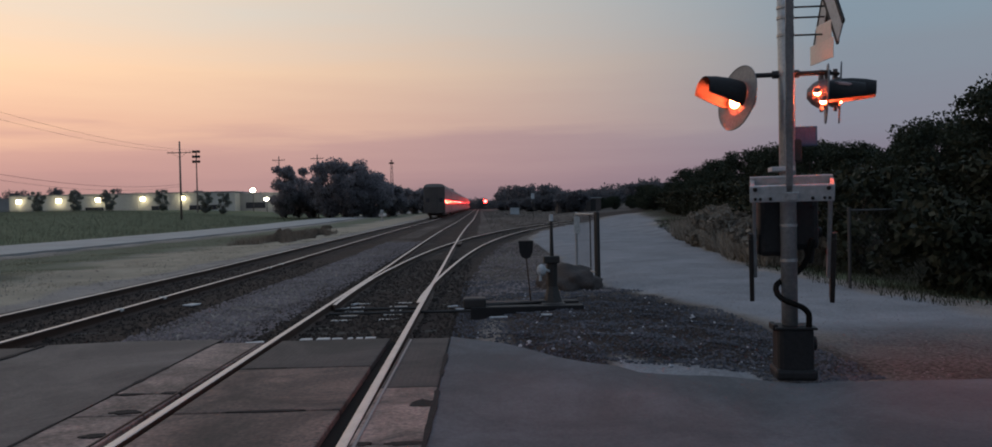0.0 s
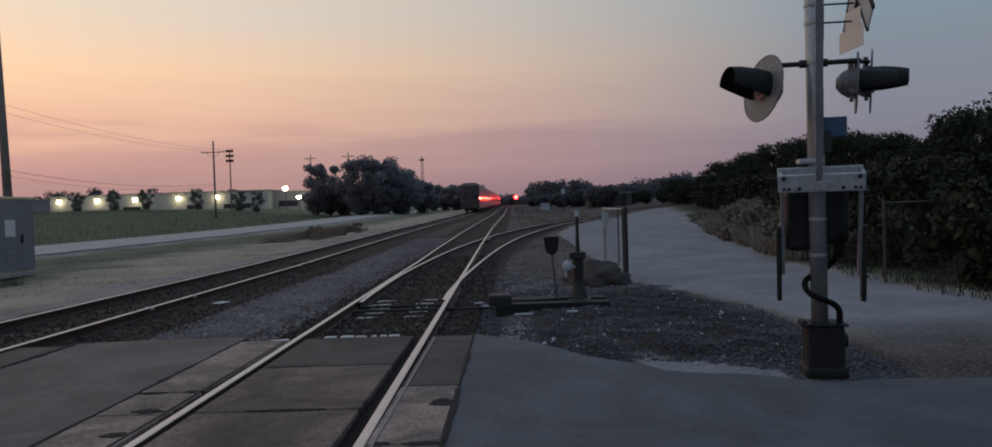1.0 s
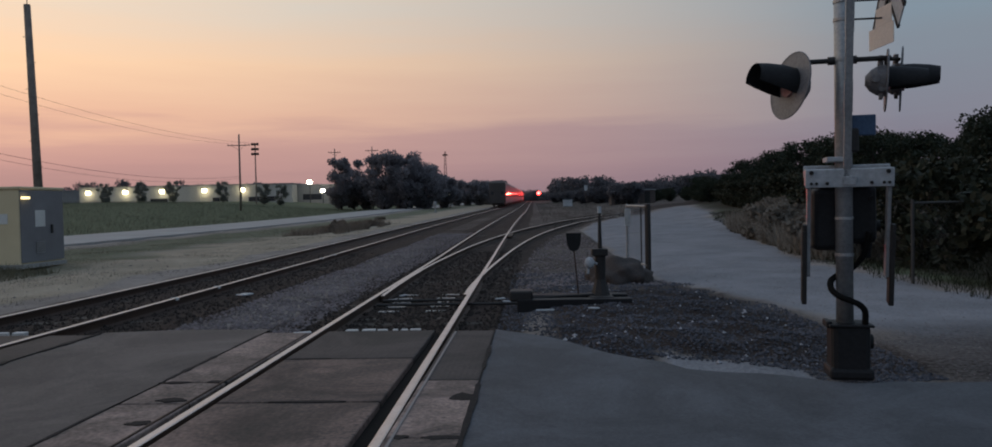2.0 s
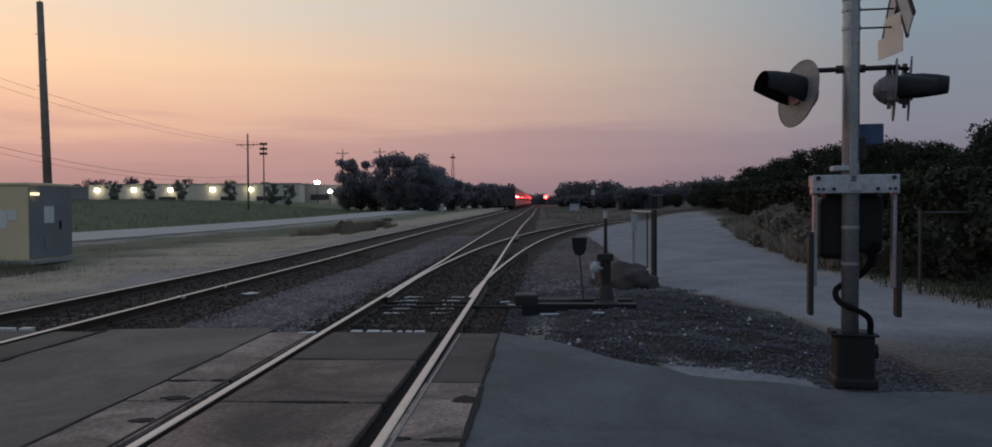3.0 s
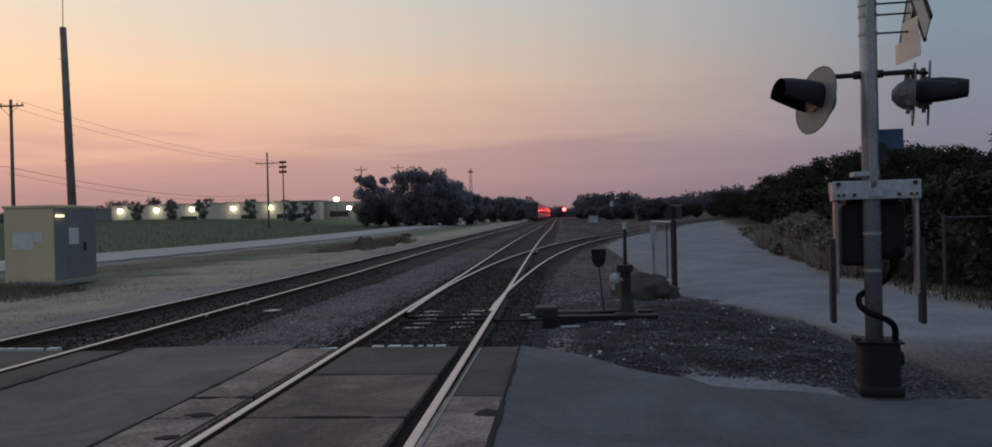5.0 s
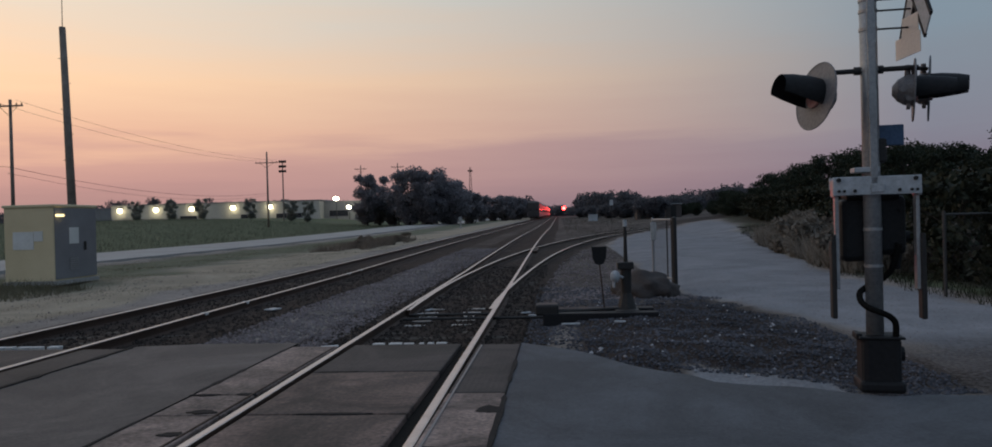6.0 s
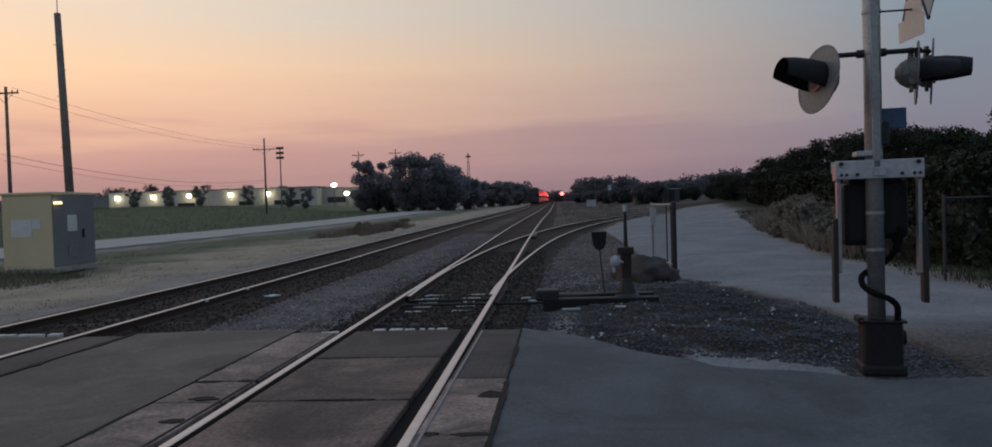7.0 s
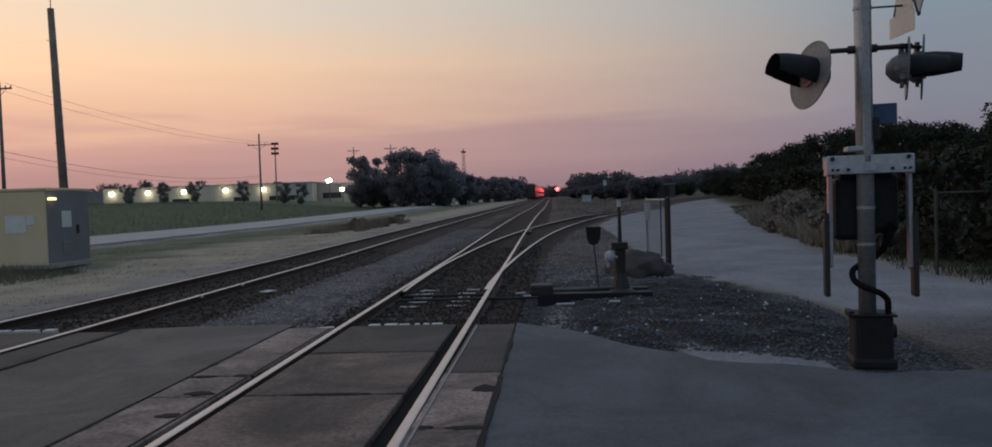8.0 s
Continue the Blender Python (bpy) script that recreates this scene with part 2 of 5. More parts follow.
BARK = mat("bark", (0.02, 0.016, 0.012), (0.06, 0.048, 0.038), 0.95, fine=15, bump=0.6)
GLOW_WARM = glow("lamp_glass_lit", (1.0, 0.86, 0.52), 14)
GLOW_WHITE = glow("street_lamp_lit", (1.0, 0.9, 0.68), 18)
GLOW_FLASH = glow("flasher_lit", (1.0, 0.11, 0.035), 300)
GLOW_RED = glow("red_signal_lit", (1.0, 0.021, 0.019), 42)


# ---------------------------------------------------------------- building tools
def box(bm, x0, x1, y0, y1, z0, z1, bevel=0.0):
    m = Matrix.LocRotScale(((x0 + x1) / 2, (y0 + y1) / 2, (z0 + z1) / 2), None, (x1 - x0, y1 - y0, z1 - z0))
    made = bmesh.ops.create_cube(bm, size=1, matrix=m)["verts"]
    if bevel:
        edges = list({e for v in made for e in v.link_edges})
        bmesh.ops.bevel(bm, geom=edges, offset=bevel, segments=2, affect="EDGES", profile=0.5)
    return bm


def rod(bm, a, b, r0, r1=None, n=12):
    a, b = Vector(a), Vector(b)
    m = Matrix.Translation((a + b) / 2) @ (b - a).to_track_quat("Z", "Y").to_matrix().to_4x4()
    bmesh.ops.create_cone(bm, cap_ends=True, segments=n, radius1=r0, radius2=r0 if r1 is None else r1, depth=(b - a).length, matrix=m)
    return bm


def tube(bm, pts, r, n=10):
    pts = [Vector(p) for p in pts]
    for _ in range(2 if len(pts) > 4 else 0):
        # round the corners off
        pts = [pts[0]] + [q for a, b in zip(pts, pts[1:]) for q in (a.lerp(b, 0.25), a.lerp(b, 0.75))] + [pts[-1]]
    rings = []
    for i, p in enumerate(pts):
        d = pts[min(i + 1, len(pts) - 1)] - pts[max(0, i - 1)]
        q = d.to_track_quat("Z", "Y")
        rings.append([bm.verts.new(p + q @ Vector((r * math.cos(6.2832 * k / n), r * math.sin(6.2832 * k / n), 0))) for k in range(n)])
    for a, b in zip(rings, rings[1:]):
        # neighbouring rings may be turned against each other: join nearest corners
        s = min(range(n), key=lambda j: (b[j].co - a[0].co).length)
        for k in range(n):
            bm.faces.new((a[k], a[(k + 1) % n], b[(k + 1 + s) % n], b[(k + s) % n]))
    bm.faces.new(rings[0])
    bm.faces.new(rings[-1])
    return bm


def mesh_of(name, bm, *mats, smooth=False):
    me = bpy.data.meshes.new(name)
    bmesh.ops.recalc_face_normals(bm, faces=bm.faces)
    bm.to_mesh(me)
    bm.free()
    for m in mats:
        me.materials.append(m)
    if smooth:
        me.shade_smooth()
    return me


def part(name, bm, material, parent, label="", smooth=False):
    me = bm if isinstance(bm, bpy.types.Mesh) else mesh_of(name, bm, material, smooth=smooth)
    ob = new(name, me)
    ob.parent = parent
    return tagged(ob, label)


def thing(name, m, label, category, group="", kind=""):
    ob = new(name)
    ob.matrix_basis = m
    return tagged(ob, label, category, group, kind)


def soup(name, verts, faces, *mats):
    me = bpy.data.meshes.new(name)
    me.from_pydata(verts.tolist(), [], faces.tolist())
    for m in mats:
        me.materials.append(m)
    return me


rng = np.random.default_rng(5)


def rise(y):
    """The line climbs gently beyond the crossing."""
    return 0.0055 * max(0.0, y - 22) if y < 400 else 2.08


def sway(y):
    """The tracks bow a little to the west between the crossings."""
    return 0.05 - 0.26 * math.sin(math.pi * min(max(y, 0), 90) / 90)


def land(x, y):
    """West of the line the ground climbs later than the tracks do."""
    t = min(1.0, max(0.0, (-11 - x) / 7)) * (1 - min(1.0, max(0.0, (y - 60) / 70)))
    return rise(y) * (1 - 0.85 * t)


MAIN, WEST = -1.83, -6.74
GAUGE = 0.75


# ---------------------------------------------------------------- ground
def smooth(a, b, x):
    t = min(1.0, max(0.0, (x - a) / (b - a)))
    return t * t * (3 - 2 * t)


def diverge(y):
    """How far the siding has swung east of the main line."""
    return 0.0 if y < 13 else (0.0029 * (y - 13) ** 2 if y < 78 else 12.25 + 0.377 * (y - 78))


def paved_edge(x):
    """The north edge of the cross street."""
    if x < -0.45:
        return 9.3
    if x < 1.3:
        return 9.3 - 2.2 * smooth(-0.6, 1.5, x)
    return 7.0 - 0.6 * smooth(1.2, 2.8, x)


def height(x, y):
    n1 = noise.noise(Vector((x * 0.35, y * 0.35, 0)))
    n2 = noise.noise(Vector((x * 2.1, y * 2.1, 3)))
    z = land(x, y) - 0.13 + 0.05 * n1 + 0.025 * n2
    # track beds are kept level
    near_bed = max(math.exp(-((x - MAIN - sway(y)) / 1.9) ** 4), math.exp(-((x - WEST - sway(y)) / 1.9) ** 4),
                   math.exp(-((x - MAIN - sway(y) - diverge(y)) / 1.9) ** 4) if 13 < y < 200 else 0)
    z = z * (1 - near_bed) + (rise(y) - 0.145 + 0.012 * n2) * near_bed
    # gravel heaped north of the street
    heap = smooth(6.6, 8.6, y) * (1 - smooth(11, 17, y)) * smooth(-0.4, 0.8, x) * (1 - smooth(2.2, 3.4, x))
    z += heap * (0.12 + 0.05 * n2)
    dust = smooth(2.4, 3.6, x) * (1 - smooth(7, 9, x))
    z += 0.09 * dust * smooth(5, 8, y)
    # the field beyond the street rises to the warehouses
    z += 2.4 * smooth(-29, -75, x) + 0.06 * smooth(-9, -12, x) * n1
    z += 0.5 * smooth(7.5, 14, x) + 1.2 * smooth(14, 40, x)
    # the cross street lies in a shallow bed
    street = smooth(paved_edge(x) + 0.1, paved_edge(x) - 0.15, y) * smooth(-14, -11, y)
    z = z * (1 - street) + (-0.09) * street
    if y < -14:
        z = min(z, 0.0)
    return z


def track_right(y):
    """The scrub's edge along the dust track."""
    return 6.35 if y < 18 else (6.35 + 0.14 * (y - 18) if y < 33 else 8.45 + 0.165 * (y - 33))


def track_left(y):
    if y < 8.5:
        return 3.4
    return max(2.3 + 0.19 * max(0, 16.5 - y), MAIN + diverge(y) + 1.9 if y > 25 else 0)


def zones(x, y):
    n = noise.noise(Vector((x * 0.8, y * 0.8, 7))) * 0.5 + noise.noise(Vector((x * 0.22, y * 0.22, 1))) * 0.6
    c = sway(y)
    red = max(smooth(2.0, 1.45, abs(x - MAIN - c) - 0.1 * n), smooth(2.3, 1.5, abs(x - WEST - c - 0.25) - 0.15 * n))
    if 13 < y < 130:
        red = max(red, smooth(1.9, 1.4, abs(x - MAIN - c - diverge(y)) - 0.1 * n))
    heap = smooth(6.2, 7.2, y) * smooth(17.5, 12, y + 1.5 * n) * smooth(-0.2, 0.4, x) * smooth(4.4, 3.0, x + 0.6 * n + 0.17 * (y - 9))
    red = max(red, 0.78 * heap)
    if -5.2 < x < -3.0 and y > 9.4:
        red = max(red, 0.36 + 0.15 * n + 0.28 * smooth(24, 38, y))
    if -0.5 < x < track_left(y) and y > 12:
        red = max(red, 0.6 + 0.15 * n)
    if -9.6 < x < -8 and y > 9.4:
        red = max(red, 0.25 * smooth(-9.6, -8.6, x))
    green = smooth(-28.6, -30, x) + smooth(0.2, 1.4, x + 0.8 * n - track_right(y))
    green = max(green, 0.62 * smooth(-11.9, -14.2, x + 1.8 * n) if x > -21 else green)
    if x > 5:
        red = max(red, 0.6 * smooth(0.6, 2.0, x + 0.8 * n - track_right(y)))
    if x > 0.6 and y > 45 and (x < track_left(y) or x > track_right(y)):
        red = max(red, (0.55 + 0.2 * n) * smooth(45, 60, y) * smooth(0.6, 1.6, x))
    left, right = track_left(y), track_right(y)
    blue = smooth(left - 0.5, left + 0.6, x + 0.5 * n) * (0.45 + 0.55 * smooth(7.5, 11.5, y + 2 * n)) * smooth(right + 0.7, right - 0.5, x + 0.6 * n) * smooth(5, 6.2, y)
    strip = smooth(1.0, 1.4, x) * smooth(2.6, 2.3, x) * smooth(0.8, 0.45, abs(y - paved_edge(x) - 0.2) + 0.35 * n)
    blue = max(blue, 0.9 * strip)
    red *= 1 - strip
    red = max(red, (0.54 + 0.18 * n) * smooth(12.0, 8.0, y) * smooth(2.8, 3.4, x))
    if y > 55:
        blue *= smooth(110, 60, y)
    dry = smooth(-8.9, -10, x + 0.6 * n) * smooth(-16, -12, x + 2 * n) + 0.8 * smooth(-0.4, 0.4, x + 0.5 * n - track_right(y)) * smooth(11, 9, x) * smooth(18, 24, y) * smooth(42, 34, y)
    if x > -0.3 and x < 9 and y > 40:
        dry = max(dry, 0.25 * smooth(40, 60, y) * (1 - blue))
    return (red, min(1, green), blue), dry


def build_ground():
    xs = np.concatenate([-np.geomspace(2600, 60, 16), np.arange(-55, -13, 2.0), np.arange(-13, 10, 0.17), np.arange(10, 46, 2.0), np.geomspace(50, 2600, 16)])
    ys = np.concatenate([-np.geomspace(1500, 20, 8), np.arange(-14, 5, 1.0), np.arange(5, 22, 0.17), np.arange(22, 60, 0.7), np.arange(60, 320, 6.0), np.geomspace(325, 3200, 14)])
    nx, ny = len(xs), len(ys)
    verts, za, zb = [], [], []
    for y in ys:
        for x in xs:
            verts.append((x, y, height(x, y)))
            a, b = zones(x, y)
            za.extend((*a, 1.0))
            zb.extend((b, b, b, 1.0))
    i = np.arange((ny - 1) * (nx - 1))
    r, c = i // (nx - 1), i % (nx - 1)
    k = r * nx + c
    me = soup("ground", np.array(verts), np.stack([k, k + 1, k + nx + 1, k + nx], 1), GROUND)
    for key, vals in (("zone", za), ("zone_dry", zb)):
        me.color_attributes.new(key, "FLOAT_COLOR", "POINT").data.foreach_set("color", vals)
    me.shade_smooth()
    return tagged(new("ground", me), "dusty gravel, oily ballast and grassy field ground", "ground", kind="structure")


ground = build_ground()


def sheet(name, outline, z, thick, material, label, category):
    bm = bmesh.new()
    top = [bm.verts.new((x, y, z)) for x, y in outline]
    f = bm.faces.new(top)
    ext = bmesh.ops.extrude_face_region(bm, geom=[f])["geom"]
    for v in ext:
        if isinstance(v, bmesh.types.BMVert):
            v.co.z -= thick
    return tagged(new(name, mesh_of(name, bm, material)), label, category, kind="structure")


# the cross street, in strips between the rails' panels
east_edge = [(x, paved_edge(x) + 0.05 * math.sin(7 * x)) for x in np.arange(-0.49, 3.2, 0.15)]
sheet("road", [(-0.49, -11)] + [(60, -11), (60, 6.3), (12, 6.3), (6, 6.35)] + east_edge[::-1], -0.012, 0.3, ASPHALT,
      "worn grey asphalt of the cross street, edge crumbling into gravel", "road")
sheet("road", [(-5.30, -11), (-3.25, -11), (-3.25, 9.5), (-4.4, 9.55), (-5.30, 9.4)], -0.012, 0.3, WARMED_ASPHALT,
      "worn asphalt between the two crossings' panels", "road")
sheet("road", [(-60, -11), (-8.25, -11), (-8.25, 9.3), (-12, 8.9), (-60, 8.5)], -0.016, 0.3, WARMED_ASPHALT, "worn asphalt west of the tracks", "road")


def long_street():
    bm = bmesh.new()
    rows = []
    for y in [-60, -20, 0, 20, 40, 60, 80, 100, 130, 160, 200, 250, 320, 400, 600]:
        z = land(-25, y) - 0.02
        rows.append([bm.verts.new((x, y, z + dz)) for x, dz in ((-28.6, -0.4), (-28.6, 0.0), (-24.9, 0.06), (-21.2, 0.0), (-21.2, -0.4))])
    for a, b in zip(rows, rows[1:]):
        for i in range(4):
            bm.faces.new((a[i], a[i + 1], b[i + 1], b[i]))
    return tagged(new("road", mesh_of("road", bm, STREET)), "pale concrete street running beside the tracks", "road", kind="structure")


long_street()


# ---------------------------------------------------------------- tracks
PROFILE = [(-0.07, -0.155), (-0.07, -0.145), (-0.012, -0.118), (-0.012, -0.045), (-0.036, -0.035), (-0.036, -0.006), (-0.026, 0.0),
           (0.026, 0.0), (0.036, -0.006), (0.036, -0.035), (0.012, -0.045), (0.012, -0.118), (0.07, -0.145), (0.07, -0.155)]


def rail_mesh(path):
    bm = bmesh.new()
    rings = []
    for i, (x, y, z) in enumerate(path):
        a, b = path[max(0, i - 1)], path[min(len(path) - 1, i + 1)]
        d = Vector((b[0] - a[0], b[1] - a[1], 0)).normalized()
        rings.append([bm.verts.new((x + d.y * u, y - d.x * u, z + w)) for u, w in PROFILE])
    n = len(PROFILE)
    for r, s in zip(rings, rings[1:]):
        for k in range(n):
            f = bm.faces.new((r[k], r[(k + 1) % n], s[(k + 1) % n], s[k]))
            f.material_index = 1 if 5 <= k <= 7 else 0
    bm.faces.new(rings[0])
    bm.faces.new(rings[-1][::-1])
    return mesh_of("rail", bm, RUST, HEAD)


def line_ys(a, b):
    return sorted({a, b, *[y for y in np.arange(-30, 100, 2.0) if a < y < b], *[y for y in np.arange(100, 600, 12.0) if a < y < b]})


tie_mesh = mesh_of("tie", box(bmesh.new(), -1.3, 1.3, -0.115, 0.115, -0.18, 0, 0.012), TIE)
plate_mesh = mesh_of("tie_plate", box(bmesh.new(), -0.09, 0.09, -0.17, 0.17, 0, 0.018, 0.004), RUST)


def track(x0, label, first_tie, ties, spread, long_ties=False):
    t = thing("railway_track", Matrix(), label, "railway track", kind="structure")
    for s in spread:
        part("rail", rail_mesh([(x0 + s + sway(y), y, rise(y)) for y in line_ys(-30, 560)]), None, t, "steel rail with polished head")
    y = first_tie
    for i in range(ties):
        wide = 1.0 if not long_ties or y < 13 else 1.0 + min(0.75, diverge(y) / 2.6)
        o = part("tie", tie_mesh, None, t)
        shift = (wide - 1) * 1.3
        o.matrix_basis = Matrix.LocRotScale((x0 + sway(y) + shift + rng.normal(0, 0.03), y, rise(y) - 0.155 + 0.01 * rng.random()),
                                            Euler((0, 0, rng.normal(0, 0.012))), (wide, 1, 1))
        y += 0.53 + rng.normal(0, 0.015)
    # those too far to tell apart
    far = bmesh.new()
    while y < 260:
        box(far, x0 + sway(y) - 1.3, x0 + sway(y) + 1.3, y - 0.115, y + 0.115, rise(y) - 0.3, rise(y) - 0.155)
        y += 0.53
    tagged(part("ties", far, TIE, t), kind="stuff")
    return t


main_track = track(MAIN, "main line track of polished rails on dark ties", 9.6, 90, (-0.74, 0.795), True)
west_track = track(WEST, "second track of polished rails on oily dark ties", 9.6, 90, (-0.87, 0.75))
for xx, yy in ((0.75, 12.9), (0.75, 14.7), (0.75, 22.3), (0.75, 23.7), (-0.87, 30.0)):
    part("rail_joint", box(bmesh.new(), WEST + sway(yy) + xx - 0.055, WEST + sway(yy) + xx + 0.055, yy - 0.05, yy + 0.05, rise(yy) - 0.04, rise(yy) + 0.003, 0.002), CHALK, west_track, "bright ground joint on the rail")
siding = thing("railway_track", Matrix(), "siding track curving away east from the switch", "railway track", kind="structure")
for s, a in ((-GAUGE + 0.075, 13.0), (GAUGE - 0.075, 13.0)):
    sgn = 1 if s > 0 else -1
    pts = [(MAIN + s + (0.075 * sgn) * smooth(13, 20, y) + (0.045 + 0.1 * smooth(13, 28, y) if sgn > 0 else 0.0) + sway(y) + diverge(y), y, rise(y) - 0.004 - 0.02 * smooth(14.5, 13, y)) for y in line_ys(a, 170)]
    part("rail", rail_mesh(pts), None, siding, "curved switch rail")
y = 57.0
for i in range(60):
    o = part("tie", tie_mesh, None, siding)
    o.matrix_basis = pose(MAIN + sway(y) + diverge(y), y, rise(y) - 0.156, 0, 0, -18)
    y += 0.55
# switch gear between the rails: throw rods, slide plates and the frog
gear = thing("railway_switch", Matrix(), "steel switch rods and slide plates between the rails", "switch gear")
for k, yy in enumerate((12.35, 12.9)):
    part("throw_rod", rod(bmesh.new(), (MAIN - 0.7, yy, -0.10), (0.75 if k == 0 else MAIN + 0.7, yy, -0.10), 0.022), DARKSTEEL, gear)
for k in range(5):
    yy = 11.95 + 0.53 * k - 0.08
    for s in (-1, 1):
        xx = MAIN + sway(yy) + s * 0.34 + 0.01 * k * s + rng.normal(0, 0.02)
        part("slide_plate", box(bmesh.new(), xx - 0.15, xx + 0.15, yy - 0.05, yy + 0.05, -0.158, -0.132, 0.004), GALV, gear, "bright worn slide plate")
part("frog", box(bmesh.new(), -1.24, -0.99, 34.2, 37.4, rise(36) - 0.15, rise(36) - 0.045, 0.01), RUST, gear)


def panels(x0, group, ends, gaps, joints, outer):
    """Concrete crossing panels: between the rails, and outside each rail."""
    base = thing("crossing_panel_set", Matrix(), "worn concrete crossing panels between and beside the rails", "crossing panels", group, "structure")
    lo, hi = x0 + sway(6) - GAUGE + 0.046 + gaps[0], x0 + sway(6) + GAUGE + 0.009 - gaps[1]
    for k, (a, b) in enumerate(zip(joints, joints[1:])):
        part("panel", box(bmesh.new(), lo, hi, b + 0.012, a - 0.012, -0.14, -0.004 + rng.normal(0, 0.002), 0.012), (OILED, RUBBED, RUBBED)[k % 3], base)
    for side_, (u, v), js in outer:
        for k, (a, b) in enumerate(zip(js, js[1:])):
            part("panel", box(bmesh.new(), u, v, b + 0.012, a - 0.012, -0.14, -0.006 + rng.normal(0, 0.002), 0.012), (OILED if k == 0 and side_ > 0 else TREAD), base)
    for u, v in ((lo - gaps[0], lo), (hi, hi + gaps[1])):
        part("flangeway_filler", box(bmesh.new(), u + 0.002, v - 0.002, -11, ends, -0.145, -0.055), RUBBER, base, "black rubber flangeway filler")
    # chipped white end ramp of the panel
    k = lo + 0.2
    while k < hi - 0.3:
        w = rng.uniform(0.05, 0.16)
        part("end_chip", box(bmesh.new(), k, k + w, ends + 0.0, ends + 0.07 + 0.04 * rng.random(), -0.10, 0.004, 0.006), CHALK, base, "chipped white edge")
        k += w + rng.uniform(0.01, 0.07)
    return base


J1 = [9.25, 7.58, 5.91, 4.24, 2.57, 0.9, -1.6, -4.1, -6.6, -9.1]
J2 = [9.25, 6.52, 3.79, 1.06, -1.67, -4.4, -7.13]
panels(MAIN, "crossing panels", 9.25, (0.06, 0.13), J1, [(1, (-0.99, -0.50), [9.2, 6.62, 4.98, 2.3, -0.4, -3.1, -5.8]), (-1, (-3.24, -2.675), [9.2, 6.62, 5.9, 3.2, 0.5, -2.2, -4.9])])
panels(WEST, "crossing panels", 9.36, (0.06, 0.09), J1, [(1, (-5.90, -5.31), J2), (-1, (-8.24, -7.55), J2)])


for u, w in ((-0.945, 0.011), (-2.70, 0.009)):
    tagged(new("edge_angle", mesh_of("edge_angle", box(bmesh.new(), u - w, u + w, -9, 9.1, -0.05, 0.004, 0.002), RUST if u < -2 else GREYBOARD)),
                 "worn steel angle along the panel edge", "steel angle", kind="structure")


def seam(x, y0, y1, width, label):
    """A ragged strip of tar or dirt caught along a panel's edge."""
    bm = bmesh.new()
    rows = []
    for y in np.arange(y0, y1 + 0.01, 0.12):
        w = width * max(0.1, 0.75 + 0.45 * noise.noise(Vector((x * 3, y * 3.3, 1))))
        c = x + 0.006 * noise.noise(Vector((x, y * 2.5, 4)))
        if noise.noise(Vector((x * 5, y * 0.9, 2))) < -0.12:
            w *= 0.15
        elif noise.noise(Vector((x * 5, y * 1.7, 6))) > 0.3:
            w *= 2.2
        rows.append([bm.verts.new(p) for p in ((c - w, y, -0.02), (c - w, y, 0.0), (c + w, y, 0.0), (c + w, y, -0.02))])
    for a, b in zip(rows, rows[1:]):
        for k in range(3):
            bm.faces.new((a[k], a[k + 1], b[k + 1], b[k]))
    return tagged(new("tar_seam", mesh_of("tar_seam", bm, TAR)), label, "tar seam", kind="structure")


seam(-3.245, 1.0, 9.5, 0.022, "dark tar seam along the crossing panels")
seam(-0.495, 1.0, 9.3, 0.026, "dark dirty seam along the crossing panels")
seam(-5.305, 1.0, 9.3, 0.03, "dark tar seam along the second track's panels")
seam(-8.245, 3.0, 9.3, 0.03, "dark tar seam along the second track's panels")


def smear(x, y, w, l, label="dark oily smear on the crossing panels"):
    """A thin ragged crust of oil and tar."""
    bm = bmesh.new()
    ring = []
    for k in range(18):
        a = 2 * math.pi * k / 18
        r = 1 + 0.55 * noise.noise(Vector((3 * x + 1.6 * math.cos(a), 3 * y + 1.6 * math.sin(a), 5)))
        ring.append((x + w * r * math.cos(a), y + l * r * math.sin(a)))
    low = [bm.verts.new((u, v, -0.02)) for u, v in ring]
    top = [bm.verts.new((x + (u - x) * 0.93, y + (v - y) * 0.93, 0.0015)) for u, v in ring]
    bm.faces.new(top)
    for k in range(18):
        bm.faces.new((low[k], low[(k + 1) % 18], top[(k + 1) % 18], top[k]))
    return tagged(new("tar_patch", mesh_of("tar_patch", bm, TAR)), label, "tar patch", kind="structure")


for x, y, w, l in ((-0.58, 6.02, 0.10, 0.13), (-0.62, 4.98, 0.12, 0.05), (-0.90, 4.99, 0.06, 0.05), (-2.86, 6.0, 0.12, 0.06), (-2.76, 6.62, 0.09, 0.05),
                   (-3.12, 6.6, 0.12, 0.04), (-2.80, 5.35, 0.09, 0.06), (-1.75, 5.91, 0.30, 0.03), (-2.2, 7.58, 0.18, 0.025), (-1.45, 4.25, 0.3, 0.04)):
    smear(x, y, w, l)


